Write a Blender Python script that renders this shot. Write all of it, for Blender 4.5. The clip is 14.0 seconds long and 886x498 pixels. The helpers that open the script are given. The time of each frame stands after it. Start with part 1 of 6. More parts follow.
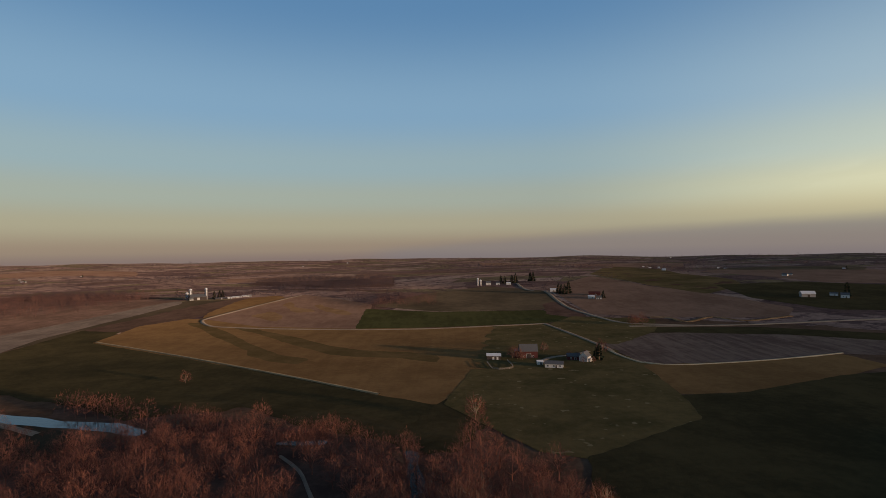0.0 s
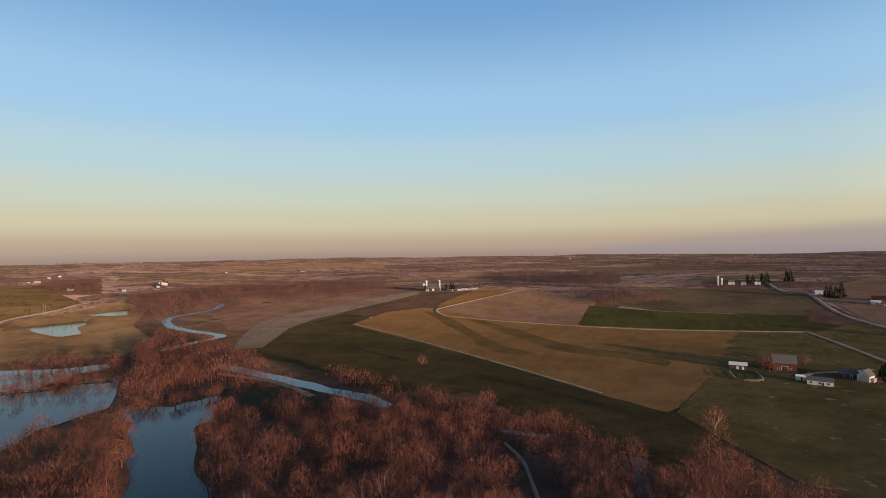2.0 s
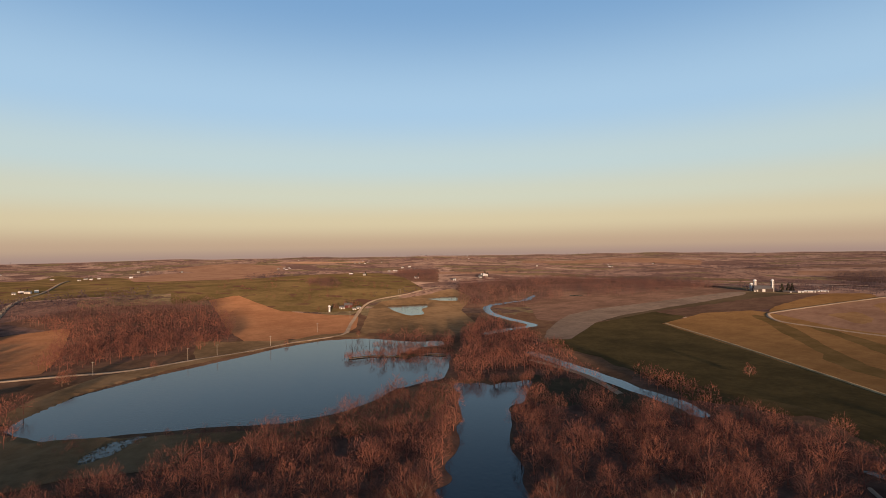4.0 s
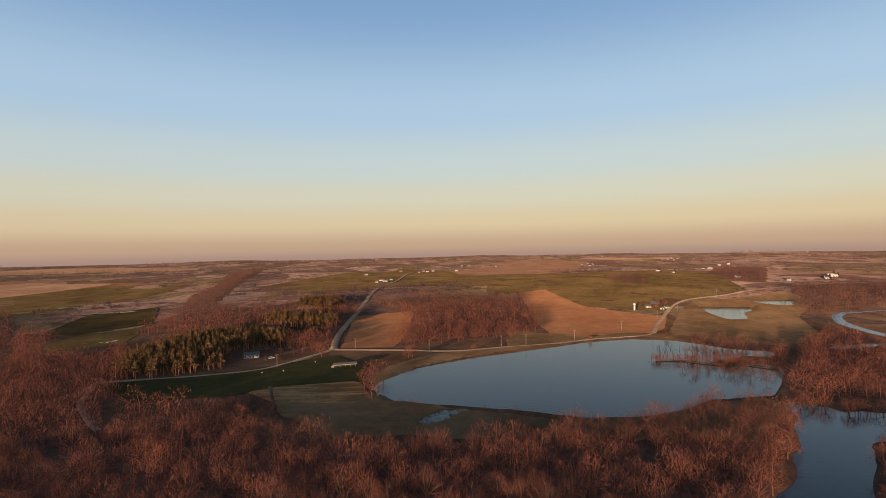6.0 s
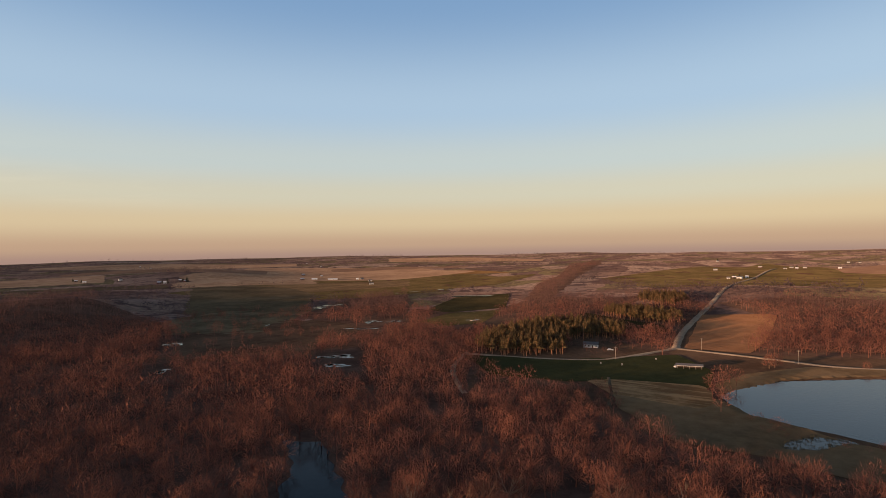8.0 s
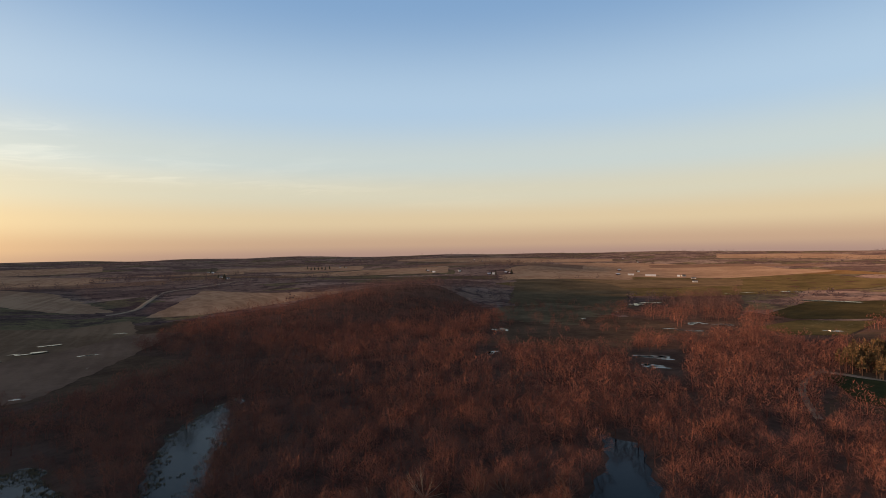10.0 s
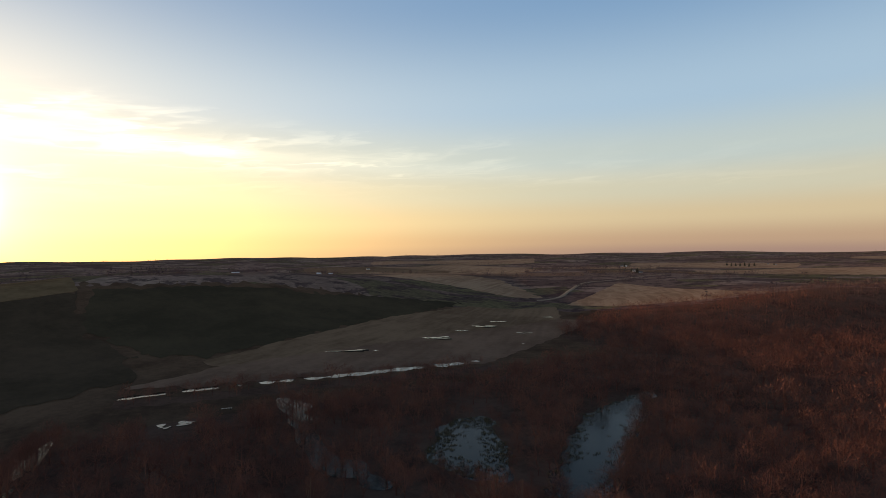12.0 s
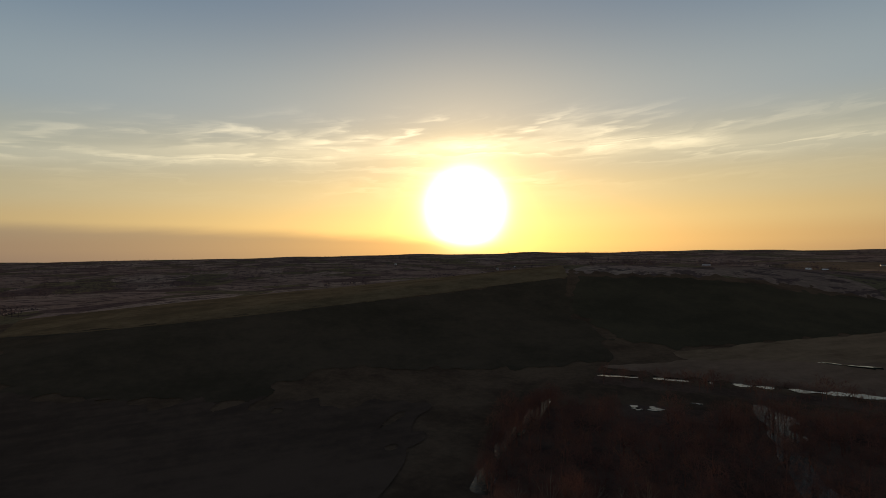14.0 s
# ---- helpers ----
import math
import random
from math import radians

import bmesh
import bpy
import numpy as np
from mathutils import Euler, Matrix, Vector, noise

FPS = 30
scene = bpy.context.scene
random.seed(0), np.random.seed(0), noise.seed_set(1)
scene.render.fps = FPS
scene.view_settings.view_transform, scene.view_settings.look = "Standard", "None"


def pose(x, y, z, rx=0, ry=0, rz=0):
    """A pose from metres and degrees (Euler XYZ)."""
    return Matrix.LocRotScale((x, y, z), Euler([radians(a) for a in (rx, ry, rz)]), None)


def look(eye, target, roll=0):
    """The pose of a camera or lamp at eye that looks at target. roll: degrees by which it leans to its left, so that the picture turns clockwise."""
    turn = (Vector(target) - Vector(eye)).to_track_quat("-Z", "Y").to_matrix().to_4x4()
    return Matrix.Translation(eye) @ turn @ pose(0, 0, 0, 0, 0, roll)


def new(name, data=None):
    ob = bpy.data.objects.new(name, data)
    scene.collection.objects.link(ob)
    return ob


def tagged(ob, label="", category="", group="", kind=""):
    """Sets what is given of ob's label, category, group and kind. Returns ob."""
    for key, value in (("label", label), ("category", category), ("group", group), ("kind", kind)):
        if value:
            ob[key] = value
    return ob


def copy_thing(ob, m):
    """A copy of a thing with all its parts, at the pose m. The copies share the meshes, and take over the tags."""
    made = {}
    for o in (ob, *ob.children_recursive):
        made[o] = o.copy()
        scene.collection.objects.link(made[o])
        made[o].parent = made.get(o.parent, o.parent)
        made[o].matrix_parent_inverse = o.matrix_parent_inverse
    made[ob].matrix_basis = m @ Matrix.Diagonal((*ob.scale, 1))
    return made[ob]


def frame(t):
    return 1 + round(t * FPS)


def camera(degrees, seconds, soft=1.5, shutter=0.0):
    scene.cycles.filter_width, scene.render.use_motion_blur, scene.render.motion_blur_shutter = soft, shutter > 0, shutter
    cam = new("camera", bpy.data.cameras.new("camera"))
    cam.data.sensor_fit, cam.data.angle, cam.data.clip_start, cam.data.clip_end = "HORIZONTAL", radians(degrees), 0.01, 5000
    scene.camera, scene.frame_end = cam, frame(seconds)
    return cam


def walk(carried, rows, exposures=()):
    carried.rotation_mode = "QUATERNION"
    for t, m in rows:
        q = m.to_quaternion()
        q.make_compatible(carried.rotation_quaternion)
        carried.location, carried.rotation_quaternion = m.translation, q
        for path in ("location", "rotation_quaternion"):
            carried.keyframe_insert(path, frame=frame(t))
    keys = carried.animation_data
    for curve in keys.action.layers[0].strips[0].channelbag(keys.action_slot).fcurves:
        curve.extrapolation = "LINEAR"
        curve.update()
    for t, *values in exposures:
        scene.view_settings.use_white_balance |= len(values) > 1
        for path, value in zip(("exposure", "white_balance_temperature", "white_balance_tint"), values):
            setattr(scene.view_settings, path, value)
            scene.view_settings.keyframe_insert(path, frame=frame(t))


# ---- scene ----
cam = camera(79.3, 14.0, soft=0.7)
EYE = 80.0
TURN = [(0.0, -0.00, 0.29, 0.87), (0.5, 4.83, 0.26, 0.89), (1.0, 7.17, 0.22, 0.89), (1.5, 13.82, 0.18, 0.88),
        (2.0, 23.50, 0.13, 0.84), (2.5, 32.46, 0.06, 0.79), (3.0, 40.52, 0.01, 0.75), (3.2, 43.59, 0.00, 0.74),
        (5.3, 75.78, 0.13, 1.07), (5.5, 79.14, 0.13, 1.07), (6.0, 87.23, 0.13, 1.09), (6.5, 95.88, 0.10, 1.06),
        (7.0, 104.79, 0.06, 0.99), (7.5, 113.65, 0.00, 0.91), (8.0, 122.42, -0.07, 0.88), (8.5, 131.93, -0.13, 0.87),
        (8.7, 135.96, -0.15, 0.86), (10.8, 163.59, -0.03, 0.93), (11.0, 165.95, -0.03, 0.92), (11.5, 179.48, -0.03, 0.88),
        (12.0, 197.52, -0.05, 0.84), (12.5, 215.76, -0.07, 0.80), (13.0, 232.62, -0.12, 0.81), (13.5, 242.56, -0.15, 0.89),
        (14.0, 244.97, -0.13, 0.96)]
walk(cam, [(t, pose(0, 0, EYE, 90 + tilt, lean, turn)) for t, turn, tilt, lean in TURN],
     exposures=[(0.0, -0.6, 5750, 5), (0.5, -0.25, 5750, 5), (1.5, 0.0, 5750, 6), (3.0, 0.05, 6050, 9), (5.5, 0.05, 6550, 14), (8.0, 0.05, 6750, 16), (11.0, 0.17, 6750, 15),
                (12.0, 0.0, 6800, 13), (12.5, -0.22, 7100, 14), (13.0, -0.45, 7300, 13), (13.5, -0.78, 7400, 12), (14.0, -0.82, 7400, 12)])

# ---- light ----
SUN_BEARING, SUN_UP = 242.5, 4.2


def way(bearing, up=0.0):
    a, e = radians(bearing), radians(up)
    return Vector((-math.sin(a) * math.cos(e), math.cos(a) * math.cos(e), math.sin(e)))


class Nodes:
    """Short hand for building a node tree."""

    def __init__(self, tree):
        self.tree = tree
        tree.nodes.clear()

    def add(self, kind, ins=None, **props):
        n = self.tree.nodes.new(kind)
        for k, v in props.items():
            setattr(n, k, v)
        for k, v in (ins or {}).items():
            if isinstance(v, bpy.types.NodeSocket):
                self.tree.links.new(v, n.inputs[k])
            else:
                n.inputs[k].default_value = v
        return n

    def math(self, op, a, b=0.0, c=0.0, clamp=False):
        return self.add("ShaderNodeMath", {0: a, 1: b, 2: c}, operation=op, use_clamp=clamp).outputs[0]

    def mix(self, f, a, b, blend="MIX"):
        return self.add("ShaderNodeMix", {0: f, 6: a, 7: b}, data_type="RGBA", blend_type=blend).outputs[2]

    def ramp(self, f, stops, interp="LINEAR"):
        n = self.add("ShaderNodeValToRGB", {0: f})
        r = n.color_ramp
        r.interpolation = interp
        while len(r.elements) < len(stops):
            r.elements.new(0.5)
        for e, (p, c) in zip(r.elements, stops):
            e.position, e.color = p, c if len(c) == 4 else (*c, 1)
        return n.outputs[0]

    def span(self, v, a, b, c=0.0, d=1.0, smooth=True):
        return self.add("ShaderNodeMapRange", {0: v, 1: a, 2: b, 3: c, 4: d},
                        interpolation_type="SMOOTHSTEP" if smooth else "LINEAR").outputs[0]


def make_sky():
    """A clear evening sky: the air's own scatter, a layer of haze that colours it towards the horizon, the sun's
    aureole, thin cirrus over the sun and a low bank of cloud."""
    world = bpy.data.worlds.new("evening_sky")
    world.use_nodes = True
    scene.world = world
    n = Nodes(world.node_tree)
    air = n.add("ShaderNodeTexSky", sky_type="NISHITA", sun_disc=False, sun_elevation=radians(SUN_UP),
                sun_rotation=radians(360 - SUN_BEARING), altitude=300, air_density=1.0, dust_density=1.2, ozone_density=1.2).outputs[0]
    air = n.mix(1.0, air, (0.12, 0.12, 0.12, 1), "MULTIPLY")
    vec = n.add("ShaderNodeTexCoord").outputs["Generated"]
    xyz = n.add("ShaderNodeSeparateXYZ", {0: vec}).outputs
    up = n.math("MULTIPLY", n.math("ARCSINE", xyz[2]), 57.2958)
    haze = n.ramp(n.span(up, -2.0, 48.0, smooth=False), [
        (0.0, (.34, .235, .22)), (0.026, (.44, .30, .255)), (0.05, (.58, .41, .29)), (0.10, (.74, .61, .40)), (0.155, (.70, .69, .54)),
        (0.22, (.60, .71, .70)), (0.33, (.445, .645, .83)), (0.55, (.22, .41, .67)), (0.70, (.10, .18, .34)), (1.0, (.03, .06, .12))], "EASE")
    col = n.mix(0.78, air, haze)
    toward = n.add("ShaderNodeVectorMath", {0: vec, 1: way(SUN_BEARING, SUN_UP)}, operation="DOT_PRODUCT").outputs["Value"]
    sun = n.math("MAXIMUM", toward, 0.0)

    def glow(amount, tint):
        v = n.add("ShaderNodeCombineXYZ", {0: amount, 1: amount, 2: amount}).outputs[0]
        return n.mix(1.0, v, (*tint, 1), "MULTIPLY")

    low = n.math("POWER", 2.718, n.math("MULTIPLY", n.math("MAXIMUM", up, 0.0), -0.085))
    col = n.mix(1.0, col, glow(n.math("MULTIPLY", n.math("MULTIPLY", n.math("POWER", sun, 4.5), 1.1), low), (1, .66, .17)), "ADD")
    # cirrus
    azim = n.math("MULTIPLY", n.math("ARCTAN2", n.math("MULTIPLY", xyz[0], -1.0), xyz[1]), 57.2958)
    off = n.math("SUBTRACT", n.math("MODULO", n.math("ADD", azim, 720.0 - SUN_BEARING + 180.0), 360.0), 180.0)
    uv = n.add("ShaderNodeCombineXYZ", {0: n.math("MULTIPLY", off, 0.06), 1: n.math("ADD", n.math("MULTIPLY", up, 0.42), n.math("MULTIPLY", off, 0.03))}).outputs[0]

    def bell(v, middle, width):
        return n.math("POWER", 2.718, n.math("MULTIPLY", n.math("POWER", n.math("DIVIDE", n.math("SUBTRACT", v, middle), width), 2.0), -1.0))

    bend = n.add("ShaderNodeTexNoise", {"Vector": uv, "Scale": 2.2, "Detail": 3.0, "Roughness": 0.55}).outputs[0]
    sway = n.math("SUBTRACT", bend, 0.5)
    axis = n.math("ADD", 11.0, n.math("MULTIPLY", n.math("POWER", n.math("ABSOLUTE", off), 1.3), -0.016))
    axis = n.math("ADD", axis, n.math("MULTIPLY", sway, 2.4))
    above = n.math("SUBTRACT", up, axis)
    # hair-fine streaks that lean as they climb
    lean = n.math("ADD", off, n.math("MULTIPLY", above, 1.6))
    hair = n.add("ShaderNodeCombineXYZ", {0: n.math("ADD", n.math("MULTIPLY", lean, 0.15), n.math("MULTIPLY", sway, 2.8)), 1: n.math("MULTIPLY", above, 0.12)}).outputs[0]
    fibres = n.span(n.add("ShaderNodeTexNoise", {"Vector": hair, "Scale": 1.3, "Detail": 5.0, "Roughness": 0.5, "Distortion": 0.5}).outputs[0], 0.4, 0.8)
    long = n.add("ShaderNodeCombineXYZ", {0: n.math("MULTIPLY", off, 0.05), 1: n.math("MULTIPLY", n.math("ADD", up, n.math("MULTIPLY", sway, 3.0)), 0.7)}).outputs[0]
    sheets = n.span(n.add("ShaderNodeTexNoise", {"Vector": long, "Scale": 1.4, "Detail": 6.0, "Roughness": 0.55, "Distortion": 0.5}).outputs[0], 0.45, 0.75)
    line = n.math("MULTIPLY", bell(above, -0.3, 1.0), n.math("ADD", 0.35, n.math("MULTIPLY", sheets, 0.9)))
    curls = n.math("MULTIPLY", n.math("MULTIPLY", bell(above, 1.3, 1.5), fibres), n.span(above, -0.6, 0.6))
    lower = n.math("MULTIPLY", n.math("MULTIPLY", bell(up, 7.8, 2.2), sheets), 0.3)
    near = bell(off, 3.0, 26.0)
    veil = n.math("MULTIPLY", n.math("ADD", n.math("ADD", line, n.math("MULTIPLY", n.math("MULTIPLY", curls, n.span(bend, 0.38, 0.62)), 1.0)), lower), n.math("ADD", near, n.math("MULTIPLY", bell(off, 0.0, 55.0), 0.25)))
    col = n.mix(1.0, col, glow(n.math("MULTIPLY", veil, 1.0), (1, .88, .6)), "ADD")
    for power, strength, tint in ((1300, 60.0, (1, .9, .65)), (300, 2.1, (1, .8, .34)), (40, 0.3, (1, .72, .3))):
        col = n.mix(1.0, col, glow(n.math("MULTIPLY", n.math("POWER", sun, power), strength), tint), "ADD")
    # the lit veil above the bank, on the side where the evening haze is thickest
    side = n.math("MULTIPLY", n.span(off, 42.0, 70.0), n.math("SUBTRACT", 1.0, n.span(off, 72.0, 108.0)))
    side = n.math("MULTIPLY", n.math("MULTIPLY", side, n.span(up, 1.5, 6.0)), n.math("POWER", 2.718, n.math("MULTIPLY", n.math("MAXIMUM", up, 0.0), -0.11)))
    col = n.mix(1.0, col, glow(n.math("MULTIPLY", side, 1.0), (1, .74, .25)), "ADD")
    # the cloud bank on the horizon
    flat = n.add("ShaderNodeVectorMath", {0: n.add("ShaderNodeCombineXYZ", {0: xyz[0], 1: xyz[1]}).outputs[0], 1: way(303)}, operation="DOT_PRODUCT").outputs["Value"]
    top = n.math("MULTIPLY", n.ramp(flat, [(0.0, (0, 0, 0)), (0.39, (.02, .02, .02)), (0.56, (.26, .26, .26)), (0.77, (.54, .54, .54)), (0.95, (.75, .75, .75)), (1.0, (.78, .78, .78))]), 3.3)
    lump = n.add("ShaderNodeTexNoise", {"Vector": uv, "Scale": 3.0, "Detail": 4.0}).outputs[0]
    top = n.math("ADD", top, n.math("MULTIPLY", n.math("SUBTRACT", lump, 0.5), 0.5))
    bank = n.math("MULTIPLY", n.span(n.math("SUBTRACT", top, up), -0.7, 0.7), 0.5)
    shade = n.mix(n.math("POWER", sun, 26.0), (.34, .29, .285, 1), (.43, .28, .18, 1))
    col = n.mix(n.math("MULTIPLY", bank, n.span(flat, 0.38, 0.5)), col, shade)
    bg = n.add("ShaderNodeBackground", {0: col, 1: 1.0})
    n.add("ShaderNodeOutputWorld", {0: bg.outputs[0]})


make_sky()
sun_lamp = new("sun", bpy.data.lights.new("sun", "SUN"))
sun_lamp.data.energy, sun_lamp.data.angle, sun_lamp.data.color = 5.0, radians(0.6), (1.0, 0.61, 0.36)
sun_lamp.matrix_world = look((0, 0, 0), -way(SUN_BEARING, SUN_UP))

# ---- materials ----


def land(name, dark, light, patch=0.02, grain=0.6, stripe=None, rough=0.95, bump=0.3, speck=None):
    """Soil, grass and stubble: two tones mixed at the scale of patches and of grain, with drill rows where asked."""
    mat = bpy.data.materials.new(name)
    mat.use_nodes = True
    n = Nodes(mat.node_tree)
    pos = n.add("ShaderNodeTexCoord").outputs["Object"]
    big = n.add("ShaderNodeTexNoise", {"Vector": pos, "Scale": patch, "Detail": 5.0, "Roughness": 0.6}).outputs[0]
    fine = n.add("ShaderNodeTexNoise", {"Vector": pos, "Scale": grain, "Detail": 4.0, "Roughness": 0.7}).outputs[0]
    mid = n.add("ShaderNodeTexNoise", {"Vector": pos, "Scale": grain * 0.22, "Detail": 3.0, "Roughness": 0.6}).outputs[0]
    f = n.math("ADD", n.math("ADD", n.math("MULTIPLY", big, 0.5), n.math("MULTIPLY", mid, 0.25)), n.math("MULTIPLY", fine, 0.25))
    if stripe:
        turn, width, depth = stripe
        turned = n.add("ShaderNodeMapping", {"Vector": pos, "Rotation": (0, 0, radians(turn)), "Scale": (1 / width, 0.07 / width, 1.0)}).outputs[0]
        rows = n.add("ShaderNodeTexNoise", {"Vector": turned, "Scale": 1.0, "Detail": 3.0, "Roughness": 0.6, "Distortion": 0.3}).outputs[0]
        f = n.math("ADD", f, n.math("MULTIPLY", n.math("SUBTRACT", rows, 0.5), depth))
    col = n.mix(n.span(f, 0.37, 0.63), (*dark, 1), (*light, 1))
    if speck:
        colour, scale, cut = speck
        dots = n.add("ShaderNodeTexNoise", {"Vector": pos, "Scale": scale, "Detail": 2.0}).outputs[0]
        col = n.mix(n.span(dots, cut, cut + 0.06), col, (*colour, 1))
    bsdf = n.add("ShaderNodeBsdfPrincipled", {"Base Color": col, "Roughness": rough, "Diffuse Roughness": 0.7, "Specular IOR Level": 0.0,
                 "Normal": n.add("ShaderNodeBump", {"Height": fine, "Strength": bump, "Distance": 0.5}).outputs[0]})
    n.add("ShaderNodeOutputMaterial", {0: bsdf.outputs[0]})
    return mat


def plain(name, colour, rough=0.8, vary=0.25, scale=1.5, metal=0.0, islands=False, patch=0.0, thin=0.0):
    """Painted, wooden and bark surfaces, varied by grain and from piece to piece."""
    mat = bpy.data.materials.new(name)
    mat.use_nodes = True
    n = Nodes(mat.node_tree)
    pos = n.add("ShaderNodeTexCoord").outputs["Object"]
    fine = n.add("ShaderNodeTexNoise", {"Vector": pos, "Scale": scale, "Detail": 3.0}).outputs[0]
    f = fine
    if islands:
        f = n.math("ADD", n.math("MULTIPLY", fine, 0.4), n.math("MULTIPLY", n.add("ShaderNodeNewGeometry").outputs["Random Per Island"], 0.6))
    else:
        f = n.math("ADD", n.math("MULTIPLY", fine, 0.7), n.math("MULTIPLY", n.add("ShaderNodeObjectInfo").outputs["Random"], 0.3))
    lo, hi = [c * (1 - vary) for c in colour], [min(1, c * (1 + vary)) for c in colour]
    col = n.mix(f, (*lo, 1), (*hi, 1))
    if patch:
        big = n.add("ShaderNodeTexNoise", {"Vector": n.add("ShaderNodeNewGeometry").outputs["Position"], "Scale": patch, "Detail": 3.0}).outputs[0]
        col = n.mix(1.0, col, n.ramp(big, [(0.3, (.62, .62, .66)), (0.5, (1, 1, 1)), (0.72, (1.55, 1.4, 1.15))]), "MULTIPLY")
    bsdf = n.add("ShaderNodeBsdfPrincipled", {"Base Color": col, "Roughness": rough, "Metallic": metal, "Specular IOR Level": 0.0 if thin else 0.25})
    if thin:
        # fine sprays let light through
        bsdf = n.add("ShaderNodeMixShader", {0: thin, 1: bsdf.outputs[0], 2: n.add("ShaderNodeBsdfTranslucent", {0: col}).outputs[0]})
    n.add("ShaderNodeOutputMaterial", {0: bsdf.outputs[0]})
    return mat


def make_water(name, murk, gloss, rough):
    mat = bpy.data.materials.new(name)
    mat.use_nodes = True
    n = Nodes(mat.node_tree)
    pos = n.add("ShaderNodeTexCoord").outputs["Object"]
    waves = n.add("ShaderNodeTexNoise", {"Vector": pos, "Scale": 0.5, "Detail": 3.0}).outputs[0]
    bsdf = n.add("ShaderNodeBsdfPrincipled", {"Base Color": (*murk, 1), "Roughness": rough, "IOR": 1.33, "Specular IOR Level": gloss,
                 "Normal": n.add("ShaderNodeBump", {"Height": waves, "Strength": 0.22, "Distance": 0.2}).outputs[0]})
    n.add("ShaderNodeOutputMaterial", {0: bsdf.outputs[0]})
    return mat


WATER = make_water("still_water", (.066, .05, .034), 0.2, 0.1)
CLEAR_WATER = make_water("clear_water", (.012, .014, .012), 0.5, 0.1)
BACK_WATER = make_water("tree_lined_water", (.014, .014, .013), 0.28, 0.07)
# creek and wood waters: gloss and murk lowered to put tree shade into them
DARK_WATER = make_water("shade_darkened_creek_water", (.012, .011, .01), 0.12, 0.12)
SHADE_DULLED_WATER = make_water("shade_dulled_water", (.02, .018, .014), 0.15, 0.22)
SHORE = land("wet_bank", (.06, .045, .03), (.15, .12, .08), 0.03, 0.4)
STUBBLE = land("gold_stubble", (.165, .094, .04), (.25, .146, .062), 0.012, 0.3, (70, 9, 0.16))
GREY_SOIL = land("grey_soil", (.13, .1, .08), (.2, .158, .128), 0.012, 0.3, (85, 6, 0.3))
# dark soil tones; on the sunward hill they put evening shade into the colour
DIM = land("dark_pasture_and_shade", (.062, .049, .032), (.094, .071, .045), 0.012, 0.2)
DARK_STUBBLE_SHADE = land("dark_stubble_and_shade", (.078, .05, .037), (.125, .079, .058), 0.008, 0.2, (30, 9, 0.3))
CORN = land("corn_stubble", (.18, .108, .074), (.265, .163, .112), 0.012, 0.25, (60, 7, 0.25))
VALLEY_GRASS = land("rough_valley_grass", (.085, .064, .04), (.165, .12, .072), 0.012, 0.12)
BOTTOM = land("bottomland_stubble", (.115, .073, .055), (.19, .12, .09), 0.01, 0.25, (60, 12, 0.4))
STRIP = land("contour_grass", (.185, .11, .055), (.275, .168, .085), 0.03, 0.3)
TILLED = land("tilled_soil", (.12, .08, .065), (.21, .15, .115), 0.012, 0.3, (85, 6, 0.5))
SWALE = land("swale_grass", (.1, .069, .029), (.16, .104, .045), 0.03, 0.3)
BANK_GRASS = land("river_bank_grass", (.046, .038, .019), (.088, .066, .033), 0.02, 0.2)
CLAY = land("bare_clay_field", (.25, .12, .062), (.35, .18, .094), 0.012, 0.3, (40, 7, 0.2))
WINTER_WHEAT = land("winter_wheat", (.055, .053, .021), (.085, .079, .03), 0.012, 0.3, (0, 7, 0.4))
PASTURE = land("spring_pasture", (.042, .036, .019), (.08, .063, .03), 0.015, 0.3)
GRAZED = land("grazed_pasture", (.08, .065, .028), (.16, .115, .05), 0.02, 0.25, None, speck=((.22, .17, .09), 0.15, 0.66))
HILL_GRASS = land("hill_grass", (.085, .065, .029), (.18, .126, .057), 0.012, 0.12, None, speck=((.1, .056, .04), 0.03, 0.6))
DRY_GRASS = land("dry_grass", (.38, .3, .19), (.55, .45, .3), 0.1, 0.8)
LAWN = land("lawn", (.04, .043, .02), (.065, .064, .029), 0.02, 0.4)
MARSH = land("marsh_grass", (.18, .102, .05), (.37, .23, .118), 0.05, 0.3, (95, 4, 0.9))
GRAVEL = land("gravel_road", (.26, .195, .14), (.38, .295, .215), 0.05, 1.0)
LITTER = land("forest_litter", (.085, .05, .038), (.16, .096, .07), 0.04, 0.4)
BARK = plain("bark", (.19, .115, .08), 0.9, 0.3, 2.0, patch=0.03)
TWIG = plain("bare_twigs", (.205, .09, .067), 0.9, 0.15, 1.0, patch=0.1, thin=0.07)
# far trees: the same twigs, darkened and purpled for shade and distance haze
HAZE_SHADE_TWIGS = plain("far_canopy_haze_and_shade", (.09, .06, .064), 0.9, 0.3, 0.3, islands=True, patch=0.01)
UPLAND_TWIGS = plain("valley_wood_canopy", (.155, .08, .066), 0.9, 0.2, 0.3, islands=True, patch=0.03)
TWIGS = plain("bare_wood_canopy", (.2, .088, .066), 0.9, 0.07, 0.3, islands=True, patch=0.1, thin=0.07)

